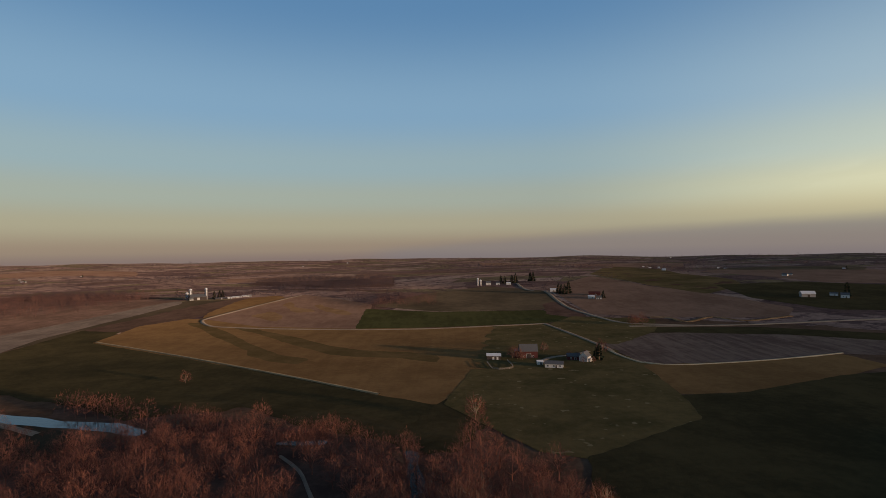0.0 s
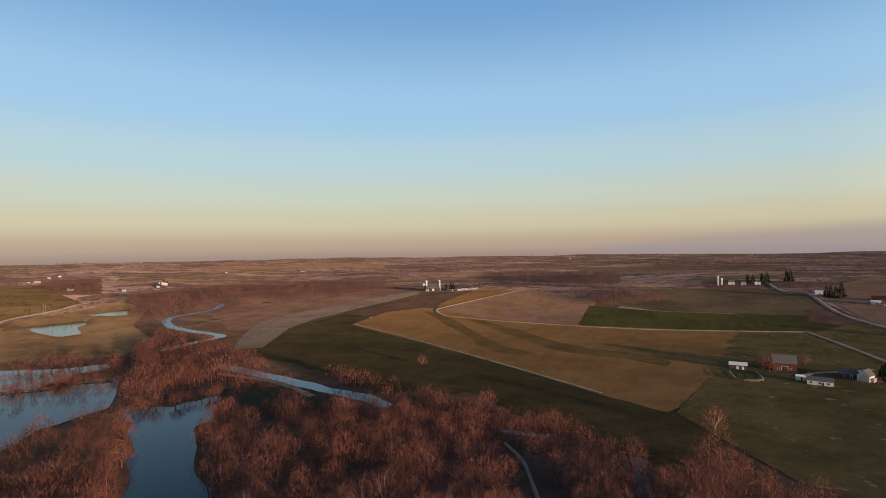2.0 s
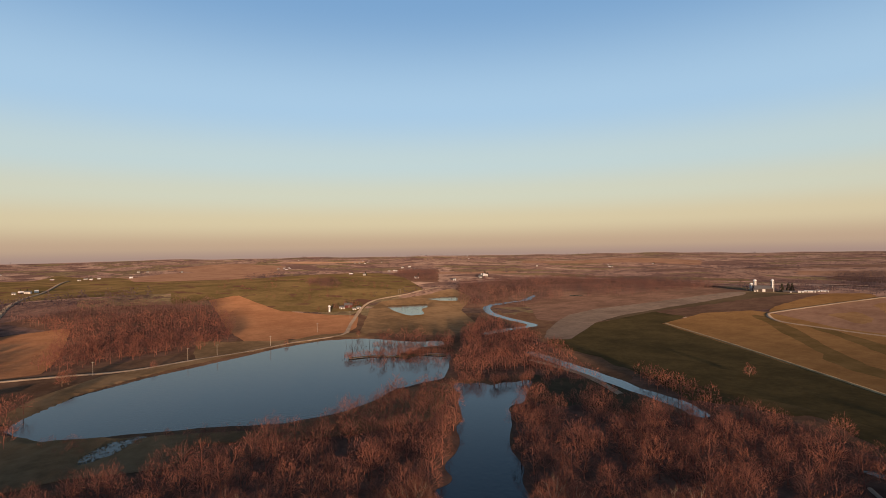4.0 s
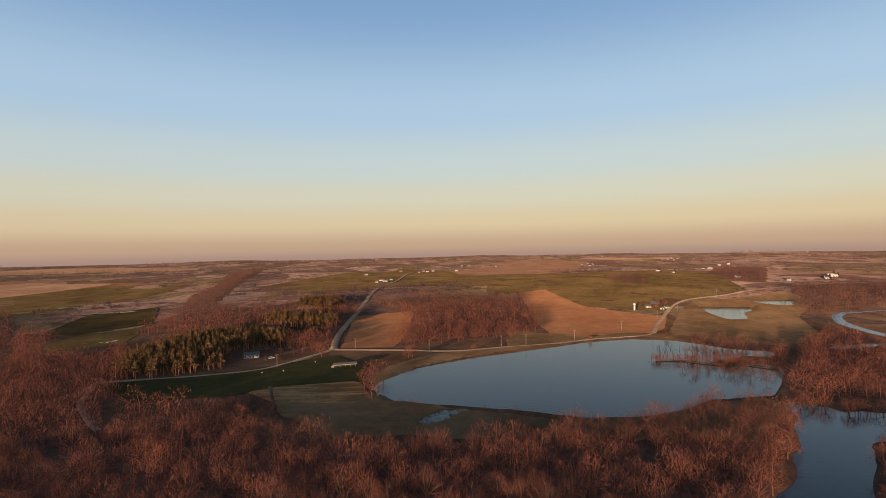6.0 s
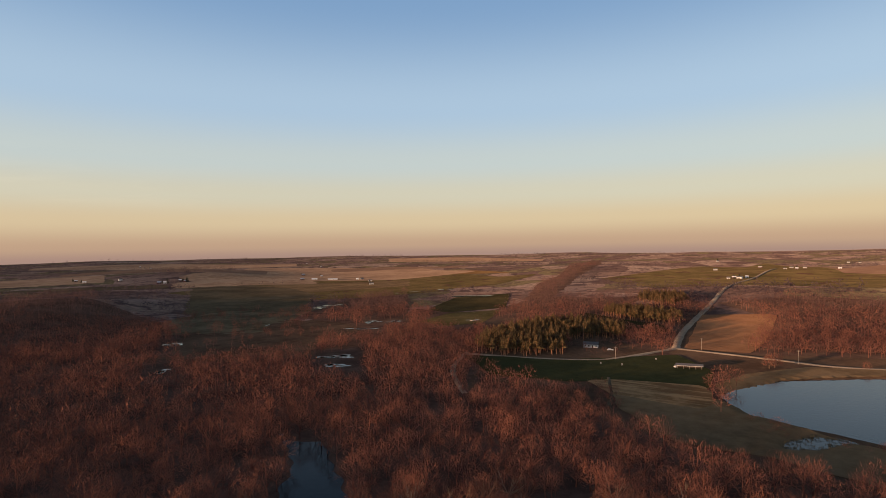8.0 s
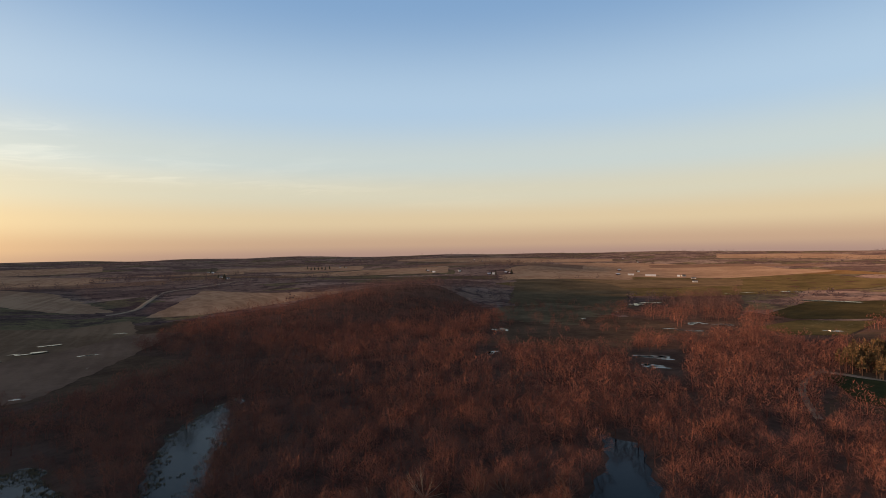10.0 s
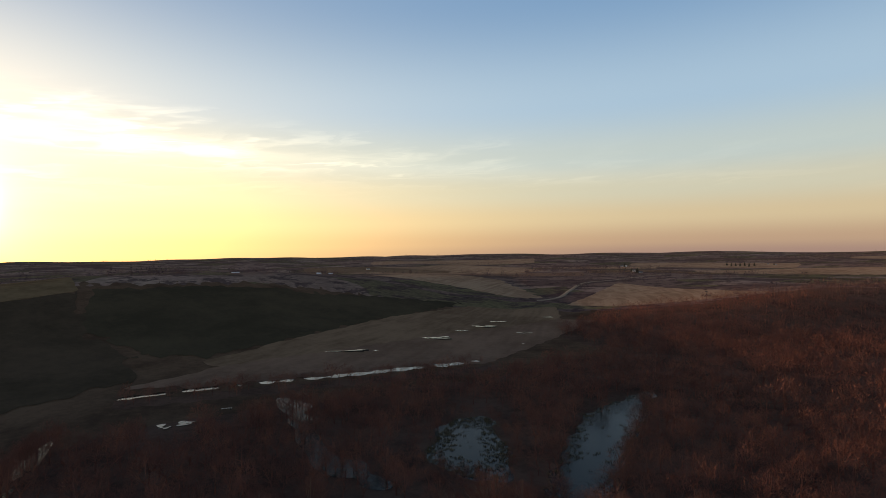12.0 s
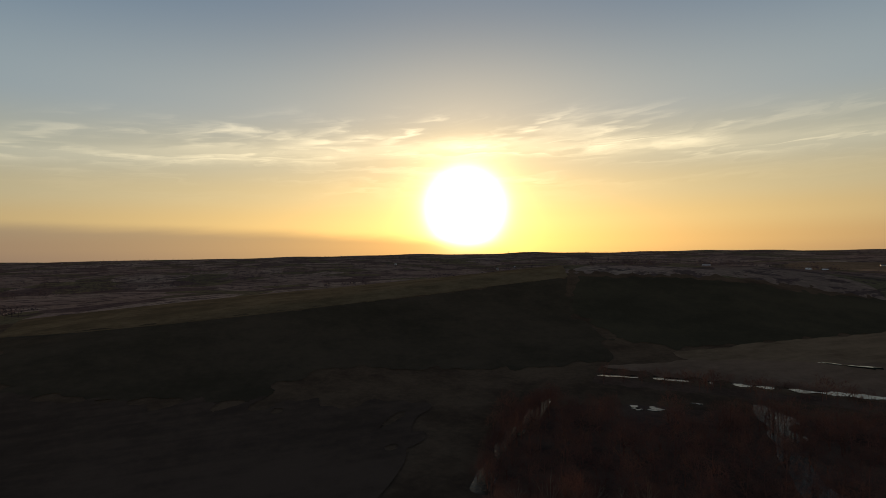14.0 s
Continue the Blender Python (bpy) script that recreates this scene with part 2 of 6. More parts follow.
WHITE_WALL = plain("white_paint", (.58, .56, .53), 0.6, 0.12, 1.0)
RED_WALL = plain("barn_red", (.09, .027, .024), 0.8, 0.25, 1.5)
GREY_ROOF = plain("grey_roof", (.13, .125, .125), 0.6, 0.2, 1.0)
WHITE_ROOF = plain("white_metal_roof", (.72, .72, .72), 0.45, 0.08, 0.6)
DARK = plain("dark_timber", (.06, .045, .04), 0.85, 0.3, 2.0)
CONCRETE = plain("pale_concrete", (.27, .25, .24), 0.8, 0.15, 1.0)
PANE = plain("window_glass", (.03, .035, .04), 0.1, 0.1, 1.0)
STEEL = plain("galvanised_steel", (.5, .5, .5), 0.35, 0.1, 1.0, metal=0.9)
RUBBER = plain("black_rubber", (.03, .03, .03), 0.7, 0.2, 4.0)
POLEWOOD = plain("weathered_pole", (.3, .25, .2), 0.85, 0.2, 3.0)
NEEDLES = plain("pine_needles", (.15, .098, .043), 0.9, 0.35, 0.5, islands=True)
SEDGE = plain("dry_sedge", (.16, .115, .06), 0.9, 0.3, 0.5, islands=True)
NEEDLE = plain("spruce_needles", (.028, .035, .018), 0.9, 0.3, 0.5)
PINE_BARK = plain("pine_bark", (.44, .21, .11), 0.9, 0.25, 1.0)
PALE_BARK = plain("pale_bark", (.26, .2, .14), 0.9, 0.2, 2.0)


def make_far_land():
    """Farmland in strips and lots, for the ground that no nearer field covers."""
    mat = bpy.data.materials.new("mixed_farmland_hazed")
    mat.use_nodes = True
    n = Nodes(mat.node_tree)
    pos = n.add("ShaderNodeTexCoord").outputs["Object"]
    warp = n.add("ShaderNodeTexNoise", {"Vector": pos, "Scale": 0.003, "Detail": 2.0}).outputs[1]
    pos2 = n.add("ShaderNodeVectorMath", {0: pos, 1: n.add("ShaderNodeVectorMath", {0: warp, 3: 220.0}, operation="SCALE").outputs[0]}, operation="ADD").outputs[0]
    lots = n.add("ShaderNodeTexVoronoi", {"Vector": n.add("ShaderNodeMapping", {"Vector": pos2, "Scale": (1.0, 1.7, 0.0)}).outputs[0], "Scale": 1 / 170.0, "Randomness": 0.85}).outputs["Color"]
    pick = n.add("ShaderNodeSeparateColor", {0: lots}).outputs[0]
    # lot and scrub colours are shifted bluer to paint in distance haze
    lot = n.ramp(pick, [(0.0, (0.152, 0.100, 0.087)), (0.2, (0.218, 0.148, 0.122)), (0.34, (0.162, 0.133, 0.078)), (0.48, (0.294, 0.204, 0.169)),
                        (0.66, (0.342, 0.250, 0.201)), (0.78, (0.190, 0.153, 0.087)), (0.88, (0.266, 0.184, 0.147))], "CONSTANT")
    big = n.add("ShaderNodeTexNoise", {"Vector": pos, "Scale": 0.009, "Detail": 6.0, "Roughness": 0.6}).outputs[0]
    fine = n.add("ShaderNodeTexNoise", {"Vector": pos, "Scale": 0.12, "Detail": 4.0, "Roughness": 0.7}).outputs[0]
    col = n.mix(n.span(big, 0.3, 0.75, 0.0, 0.4), lot, (.1, .066, .06, 1))
    scrub = n.add("ShaderNodeTexNoise", {"Vector": pos2, "Scale": 0.028, "Detail": 6.0, "Roughness": 0.72}).outputs[0]
    col = n.mix(n.span(scrub, 0.51, 0.56, 0.0, 0.8), col, (.08, .053, .053, 1))
    col = n.mix(1.0, col, n.ramp(fine, [(0.3, (.65, .65, .65)), (0.7, (1.35, 1.3, 1.25))]), "MULTIPLY")
    bsdf = n.add("ShaderNodeBsdfPrincipled", {"Base Color": col, "Roughness": 0.95, "Diffuse Roughness": 0.7, "Specular IOR Level": 0.0,
                 "Normal": n.add("ShaderNodeBump", {"Height": fine, "Strength": 0.3, "Distance": 0.5}).outputs[0]})
    n.add("ShaderNodeOutputMaterial", {0: bsdf.outputs[0]})
    return mat


FARMLAND = make_far_land()
VALLEY = land("valley_floor", (.085, .052, .035), (.165, .102, .066), 0.02, 0.3)
# upland stubble, its colour paled to stand for sunward haze and glow
HAZE_PALED_STUBBLE = land("haze_paled_upland_stubble", (.27, .165, .105), (.42, .272, .175), 0.006, 0.1, (60, 14, 0.5))
# hill pasture darkened in colour to stand for its shaded face
SHADE_TONED_SLOPE = land("shade_toned_hill_pasture", (.064, .047, .031), (.108, .074, .05), 0.008, 0.2)
WEST = land("western_stubble", (.165, .102, .064), (.265, .168, .106), 0.006, 0.2, (60, 9, 0.4))
MEADOW = land("wet_meadow", (.12, .08, .045), (.24, .16, .09), 0.012, 0.15)
SEDGE_FIELD = land("sedge_meadow", (.09, .068, .042), (.19, .145, .09), 0.02, 0.12)
THATCH = land("grass_thatch", (.3, .215, .12), (.46, .345, .2), 0.1, 0.8)

# ---- the land ----
# rises of the land: bearing, distance, height, length along the sight, length across
RISES = [(26, 900, 13, 260, 330), (-26, 1180, 24, 330, 420), (82, 850, 20, 260, 260), (62, 1300, 16, 300, 300),
         (164, 1010, 9, 160, 200), (181, 1200, 16, 260, 260), 
         (-12, 1900, 18, 400, 500), (105, 1500, 14, 320, 300), (148, 1700, 16, 350, 400), (205, 1700, 20, 350, 400)]


def height(x, y):
    """Height of the land above the river's level."""
    x, y = np.asarray(x, float), np.asarray(y, float)
    r = np.hypot(x, y)
    far = np.clip((r - 1200) / 3600, 0, 1)
    z = 0.7 + 17.0 * far * far * (3 - 2 * far)
    roll = np.clip((r - 750) / 900, 0, 1)
    roll = roll * roll * (3 - 2 * roll)
    z = z + roll * (3.4 * np.sin(x / 151 + 0.6 + 1.3 * np.sin(y / 410)) + 3.0 * np.sin(y / 173 - 1.1 + np.sin(x / 330))
                    + 2.2 * np.sin((x + y) / 109 + 2.0) + 3.6 * np.sin((x - 0.6 * y) / 290 + 0.4))
    for bearing, away, up, along, across in RISES:
        a = math.radians(bearing)
        u, v = -x * math.sin(a) + y * math.cos(a) - away, x * math.cos(a) + y * math.sin(a)
        z = z + up * np.exp(-0.5 * ((u / along) ** 2 + (v / across) ** 2)) * np.clip((r - 480) / 340, 0, 1) ** 1.4
    # the long hill on the evening side: its crest's distance and height follow the bearing
    turn = np.degrees(np.arctan2(-x, y)) % 360
    crest = np.interp(turn, [190, 205, 215, 232, 244, 256, 270, 285, 300], [860, 760, 715, 690, 620, 540, 480, 430, 400])
    top = np.interp(turn, [190, 205, 215, 232, 244, 256, 270, 285, 300], [0, 34, 50, 54, 42, 33, 27, 19, 0])
    z = z + top * np.exp(-0.5 * ((r - crest) / np.where(r < crest, 0.21 * crest, 330.0)) ** 2)
    # the wooded ridge, with a steep bluff on the side away from the evening sun
    u, v = (x + 285) * -0.5 + (y + 705) * 0.866, (x + 285) * 0.866 + (y + 705) * 0.5
    z = z + 22 * np.exp(-0.5 * ((u / np.where(u > 0, 42.0, 130.0)) ** 2 + (v / np.where(v > 0, 190.0, 90.0)) ** 2))
    return z


def to_polygon(x, y, poly):
    """Signed distance to a closed outline, positive inside."""
    d2, inside = np.full(x.shape, 1e12), np.zeros(x.shape, bool)
    for (ax, ay), (bx, by) in zip(poly, poly[1:] + poly[:1]):
        ex, ey, wx, wy = bx - ax, by - ay, x - ax, y - ay
        k = np.clip((wx * ex + wy * ey) / (ex * ex + ey * ey + 1e-9), 0, 1)
        d2 = np.minimum(d2, (wx - k * ex) ** 2 + (wy - k * ey) ** 2)
        if ey:
            inside ^= ((ay > y) != (by > y)) & (x < ex * (y - ay) / ey + ax)
    return np.where(inside, 1.0, -1.0) * np.sqrt(d2)


def to_line(x, y, line):
    d2 = np.full(x.shape, 1e12)
    for (ax, ay), (bx, by) in zip(line, line[1:]):
        ex, ey, wx, wy = bx - ax, by - ay, x - ax, y - ay
        k = np.clip((wx * ex + wy * ey) / (ex * ex + ey * ey + 1e-9), 0, 1)
        d2 = np.minimum(d2, (wx - k * ex) ** 2 + (wy - k * ey) ** 2)
    return np.sqrt(d2)


def ragged(x, y, amount):
    return amount * (np.sin(x / 7.3 + 2 * np.sin(y / 11.0)) + np.sin(y / 5.1 + 2 * np.sin(x / 9.0)) + np.sin((x + y) / 3.1)) / 3


def smooth_line(points, step=6.0):
    """A flowing line through the points."""
    p = [Vector(q) for q in points]
    out = []
    for i in range(len(p) - 1):
        a, b, c, d = p[max(i - 1, 0)], p[i], p[i + 1], p[min(i + 2, len(p) - 1)]
        m = max(1, int((c - b).length / step))
        for k in range(m):
            t = k / m
            out.append(0.5 * (2 * b + (c - a) * t + (2 * a - 5 * b + 4 * c - d) * t * t + (3 * b - a - 3 * c + d) * t ** 3))
    out.append(p[-1])
    return [(q.x, q.y) for q in out]


def mesh_of(name, verts, faces, mat, smooth=True):
    me = bpy.data.meshes.new(name)
    verts, faces = np.asarray(verts, np.float32), np.asarray(faces, np.int32)
    side = faces.shape[1]
    me.vertices.add(len(verts))
    me.vertices.foreach_set("co", verts.ravel())
    me.loops.add(faces.size)
    me.loops.foreach_set("vertex_index", faces.ravel())
    me.polygons.add(len(faces))
    me.polygons.foreach_set("loop_start", np.arange(0, faces.size, side, dtype=np.int32))
    me.update(calc_edges=True)
    me.polygons.foreach_set("use_smooth", np.full(len(faces), smooth))
    me.materials.append(mat)
    return me


SPOKES = 720
RINGS = np.concatenate([[20, 60, 90], np.exp(np.linspace(math.log(110), math.log(4930), 255))])
turns = np.linspace(0, 2 * math.pi, SPOKES, endpoint=False)
GX = np.concatenate([[0.0], np.outer(RINGS, np.cos(turns)).ravel()])
GY = np.concatenate([[0.0], np.outer(RINGS, np.sin(turns)).ravel()])
GZ = height(GX, GY)
spoke, ring = np.arange(SPOKES), np.arange(len(RINGS) - 1)[:, None]
na, nb = 1 + ring * SPOKES + spoke, 1 + ring * SPOKES + (spoke + 1) % SPOKES
TRI = np.concatenate([np.stack([np.zeros(SPOKES, int), 1 + spoke, 1 + (spoke + 1) % SPOKES], 1),
                      np.stack([na, na + SPOKES, nb + SPOKES], -1).reshape(-1, 3), np.stack([na, nb + SPOKES, nb], -1).reshape(-1, 3)])
WATERS = []
SHADED = ("water_slough", "water_pool", "water_creek_pool", "water_back_channel", "water_channel_west", "water_river_wood", "water_river_bend")


def clip_sheet(inside, lift):
    """The part of the land's sheet where inside is positive, lifted a little."""
    keep = inside[TRI] > 0
    count = keep.sum(1)
    full = TRI[count == 3]
    used, idx = np.unique(full, return_inverse=True)
    verts = [np.stack([GX[used], GY[used], GZ[used] + lift], 1)]
    faces, base = [idx.reshape(-1, 3)], len(used)

    def cross(a, b):
        k = (inside[a] / (inside[a] - inside[b]))[:, None]
        pa, pb = np.stack([GX[a], GY[a], GZ[a] + lift], 1), np.stack([GX[b], GY[b], GZ[b] + lift], 1)
        return pa + (pb - pa) * k

    for want, odd in ((1, True), (2, False)):
        sel = np.nonzero(count == want)[0]
        if not len(sel):
            continue
        at = np.argmax(keep[sel] == odd, 1)
        t = TRI[sel]
        a, b, c = (t[np.arange(len(t)), (at + k) % 3] for k in range(3))
        P = lambda q: np.stack([GX[q], GY[q], GZ[q] + lift], 1)
        ab, ac = cross(a, b), cross(a, c)
        m = np.arange(len(t))
        if odd:
            verts.append(np.concatenate([P(a), ab, ac]))
            faces.append(base + np.stack([m, m + len(t), m + 2 * len(t)], 1))
            base += 3 * len(t)
        else:
            verts.append(np.concatenate([ab, P(b), P(c), ac]))
            faces += [base + np.stack([m, m + len(t), m + 2 * len(t)], 1), base + np.stack([m, m + 2 * len(t), m + 3 * len(t)], 1)]
            base += 4 * len(t)
    return np.concatenate(verts), np.concatenate(faces)


def water(name, label, outline, level=None, rough=1.5):
    """A sheet of still water; the land under it is lowered."""
    s = to_polygon(GX, GY, outline) + ragged(GX, GY, rough)
    level = float(np.median(height(*np.array(outline).T))) - 0.5 if level is None else level
    WATERS.append((name, label, s, level, outline))


def river(name, label, line, width, rough=1.2):
    line = smooth_line(line, 12)
    s = width / 2 - to_line(GX, GY, line) + ragged(GX, GY, rough)
    level = float(np.median(height(*np.array(line).T))) - 0.5
    WATERS.append((name, label, s, level, line))


def pour():
    land = GZ.copy()
    for name, label, s, level, _ in WATERS:
        level = land - 0.25 if name.startswith("water_river") else level
        bed = np.clip((s + 4) / 5, 0, 1)
        GZ[:] = np.where(bed > 0, np.minimum(GZ, GZ * (1 - bed) + (level - 0.6) * bed), GZ)
    for name, label, s, level, _ in WATERS:
        v, f = clip_sheet(s + 1.2, 0)
        v[:, 2] = height(v[:, 0], v[:, 1]) - 0.25 if name.startswith("water_river") else level
        tagged(new(name, mesh_of(name, v, f, DARK_WATER if name == "water_creek_pool" else BACK_WATER if name == "water_backwater" else SHADE_DULLED_WATER if name in SHADED else CLEAR_WATER if name.startswith(("water_river", "water_pond", "water_ditch")) else WATER)), label, "water", kind="structure")


FIELD_COUNT = [0]
FIELDS = []


def field(name, label, mat, outline, edge=1.0, lift=None):
    FIELD_COUNT[0] += 1
    if name != "valley_floor":
        FIELDS.append(outline)
    x, y = np.array(outline).T
    near = (GX > x.min() - 30) & (GX < x.max() + 30) & (GY > y.min() - 30) & (GY < y.max() + 30)
    s = np.full(GX.shape, -50.0)
    s[near] = to_polygon(GX[near], GY[near], outline) + ragged(GX[near], GY[near], edge) + 1.0 + 0.003 * np.hypot(GX[near], GY[near])
    v, f = clip_sheet(s, 0.004 * FIELD_COUNT[0] if lift is None else lift)
    return tagged(new(name, mesh_of(name, v, f, mat)), label, "field", kind="structure")


def ribbon(name, label, mat, line, width, lift=0.35, category="road"):
    """A road, track or strip that follows the land."""
    line = smooth_line(line, 5)
    p = np.array(line)
    d = np.gradient(p, axis=0)
    d /= np.linalg.norm(d, axis=1)[:, None] + 1e-9
    side = np.stack([-d[:, 1], d[:, 0]], 1)
    w = width / 2 * (1 + 0.12 * np.sin(np.arange(len(p)) * 0.9) * np.sin(np.arange(len(p)) * 0.37))
    offs = (-1.6, -1.0, 0.0, 1.0, 1.6)
    r = np.hypot(p[:, 0], p[:, 1])
    rows = []
    for k in offs:
        q = p + side * (w * k)[:, None]
        top = height(q[:, 0], q[:, 1]) + lift + 0.0004 * r + (0.08 if k == 0 else 0)
        rows.append(np.stack([q[:, 0], q[:, 1], top - (0.5 if abs(k) > 1.1 else 0)], 1))
    m, c = len(p), len(offs)
    v = np.stack(rows, 1).reshape(-1, 3)
    i, j = np.arange(m - 1)[:, None] * c, np.arange(c - 1)
    f = np.stack([i + j, i + j + 1, i + j + c + 1, i + j + c], -1).reshape(-1, 4)
    return tagged(new(name, mesh_of(name, v, f[:, ::-1], mat)), label, category, kind="structure")


LAKE = [(-313, -27), (-329, -26), (-364, -2), (-391, 38), (-413, 85), (-442, 141), (-454, 182), (-441, 213), (-422, 225), (-398, 237), (-383, 260), (-329, 229), (-294, 203), (-274, 186), (-271, 151), (-255, 126), (-247, 103), (-249, 78), (-262, 53), (-273, 26), (-286, -14)]
SPIT = [(-364, 164), (-361, 183), (-349, 195), (-345, 214), (-328, 227)]
water("water_lake", "calm blue lake reflecting the evening sky", LAKE, 0.1, 1.0)
BACKWATER = [(-257, 186), (-243, 200), (-236, 225), (-217, 199), (-205, 181), (-177, 156), (-159, 141), (-136, 126), (-120, 113), (-80.8, 81.0), (-97.7, 67.2), (-147, 100), (-177, 127), (-210, 155)]
water("water_backwater", "dark still backwater between bare trees", BACKWATER, 0.1, 4.0)
water("water_pond", "small bright pond in the river meadow", [(-629, 335), (-622, 374), (-611, 394), (-581, 375), (-565, 352), (-515, 325), (-515, 307), (-559, 315)], None, 0.6)
water("water_pond_far", "narrow bright pond by the road", [(-631, 405), (-643, 440), (-638, 461), (-580, 419), (-596, 403)], None, 0.6)
PUDDLE = [(-242, -2), (-255, 0), (-269, 11), (-266, 24), (-257, 18), (-248, 10)]
water("water_marsh_pool", "shallow flooded patch in marsh grass", PUDDLE, 0.15)
RIVER = [(-560, 540), (-539, 506), (-538, 472), (-533, 435), (-501, 408), (-464, 395), (-423, 389), (-396, 382), (-395, 353), (-390, 314)]
LOWER_RIVER = [(-297, 284), (-277, 279), (-220, 266), (-187, 256), (-158, 250), (-141, 242)]
WOOD_REACH = [(-70, 225), (-62, 225), (-53, 225)]
WOOD_BEND = [(-14, 212), (-12, 196), (-9, 178), (-6, 157)]
river("water_river", "narrow winding river with bare wooded banks", RIVER, 7)
river("water_river_lower", "river reach below the green pasture", LOWER_RIVER, 8)
river("water_river_wood", "river hidden among bare trees", WOOD_REACH, 3)
river("water_river_bend", "river bend hidden among bare trees", WOOD_BEND, 3)
CREEK = [(-158, -186), (-154, -170), (-157, -163), (-146, -143), (-127, -120), (-108, -101), (-94, -113), (-109, -133), (-124, -142), (-139, -156), (-149, -172)]
water("water_creek_pool", "dark widening creek in the shaded wood", CREEK, 0.1, 2.5)
SLOUGH = [(23, -177), (18, -206), (15, -235), (12, -261), (-2, -289), (-19, -314), (-14, -262), (-4, -226), (2, -177), (2, -154)]
water("water_slough", "smooth slough winding out of the wood", SLOUGH, 0.1, 3.0)
POOL = [(68, -189), (72, -217), (70, -238), (63, -246), (49, -232), (39, -202), (36, -180)]
water("water_pool", "flooded clearing with tussocks", POOL, 0.1, 4.0)
BACK_CHANNEL = [(154, -84), (193, -120), (215, -148), (227, -166)]
river("water_back_channel", "shaded channel between bare trees", BACK_CHANNEL, 3.6, 3.0)
WEST_CHANNEL = [(167, -247), (148, -229), (132, -211), (105, -180), (80, -167)]
river("water_channel_west", "shallow flooded swale among bare trees", WEST_CHANNEL, 9, 4.0)
DITCH = [(252, -222), (220, -253), (178, -286), (136, -320), (108, -342), (85, -364)]
river("water_ditch", "long straight flooded ditch", DITCH, 4, 4.5)
pour()
ground = mesh_of("ground", np.stack([GX, GY, GZ], 1), TRI, FARMLAND)
tagged(new("ground", ground), "rolling brown early spring farmland", "ground", kind="structure")

WOODS, CLEAR = [], []
WOODS.append([(-7, 184), (2, 206), (12, 224), (22, 212), (37, 190), (46, 167), (49, 143), (44.3, 105.2), (-2.7, 94.8), (-6, 152)])
WOODS.append([(-187, 167), (-197, 183), (-185, 203), (-155, 211), (-138, 230), (-133, 244), (-102, 250), (-67, 240), (-33, 223), (-19, 204), (-13, 185), (-10, 163), (-6, 146), (-3.7, 94.5), (-100, 73), (-141, 124)])
WOODS.append([(-286, -158), (-275, -118), (-258, -88), (-237, -59), (-211, -23), (-211, -2), (-214, 20), (-214, 54), (-222, 84), (-236, 108), (-247, 132), (-258, 160), (-242, 176), (-219, 160), (-170, 124), (-130, 101), (-81.2, 63.6), (-108, -61)])
WOODS.append([(-69, -473), (-123, -491), (-171, -450), (-218, -385), (-235, -341), (-280, -302), (-323, -288), (-425, -326), (-338, -222), (-265, -163), (-230, -129), (-257, -112), (-255, -82), (-220, -53), (-100.1, -24.6), (-17, -121)])
WOODS.append([(129, -268), (106, -293), (73, -311), (46, -362), (-22, -428), (-109, -410), (-198, -393), (-225, -355), (-273, -254), (-513, -377), (-93.9, -70.0), (54, -111)])
WOODS.append([(47, -483), (-7, -616), (-102, -656), (-186, -697), (-304, -684), (-310, -509), (-239, -410), (-156, -408), (-85, -405), (-20, -397)])
WOODS.append([(219, -131), (202, -189), (161, -230), (66, -307), (18, -376), (-27, -404), (-7.3, -117.5), (94.0, -47.2)])
WOODS.append([(-441, -25), (-554, -14), (-655, -23), (-715, -63), (-767, 14), (-744, 90), (-716, 141), (-614, 136), (-502, 118), (-473, 85), (-457, 26)])
WOODS.append([(-285, 198), (-326, 258), (-303, 283), (-262, 260), (-252, 226), (-264, 190)])
WOODS.append([(-327, -335), (-418, -348), (-565, -402), (-561, -333), (-417, -213), (-312, -175), (-250, -149), (-230, -164), (-199, -179), (-180, -184)])
WOODS.append([(-429, 221), (-415, 249), (-374, 261), (-300, 211), (-320, 196), (-380, 196)])
WOODS.append([(-385, 284), (-445, 356), (-413, 364), (-285, 301), (-214, 258), (-234, 236), (-277, 240), (-268, 198)])
WOODS.append([(-208, 280), (-184, 277), (-137, 260), (-140, 241), (-175, 251)])
WOODS.append([(-766, 559), (-793, 776), (-717, 1080), (-433, 825), (-437, 658), (-505, 560), (-498, 467), (-544, 396)])
WOODS.append([(-351, 988), (-245, 961), (-133, 907), (-79, 882), (-84, 906), (-146, 945), (-274, 1011), (-362, 1030)])
WOODS.append([(-99, 685), (-77, 711), (-39, 722), (-11, 716), (-12, 788), (-45, 806), (-97, 752)])
WOODS.append([(-487, 1337), (-354, 1257), (-207, 1035), (-99, 1035), (-137, 1430), (-362, 1595), (-502, 1491)])
WOODS.append([(-707, -307), (-983, -400), (-1277, -462), (-2303, -733), (-3021, -866), (-1608, -475), (-1241, -413), (-875, -317), (-715, -281)])
WOODS.append([(-507, -286), (-602, -303), (-693, -301), (-748, -271), (-733, -217), (-756, -172), (-785, -136), (-757, -104), (-736, -106), (-734, -162), (-619, -173), (-607, -197), (-563, -236)])
WOODS.append([(-411, -220), (-548, -242), (-673, -206), (-688, -134), (-731, -95), (-678, -67), (-550, -84), (-402, -70), (-506, -155), (-411, -196)])
WOODS.append([(-97, -665), (-157, -708), (-253, -753), (-312, -744), (-336, -663), (-335, -575), (-271, -477), (-273, -616), (-189, -652)])
WOODS.append([(-438, -484), (-607, -564), (-707, -570), (-776, -571), (-397, -293), (-388, -322), (-433, -403)])
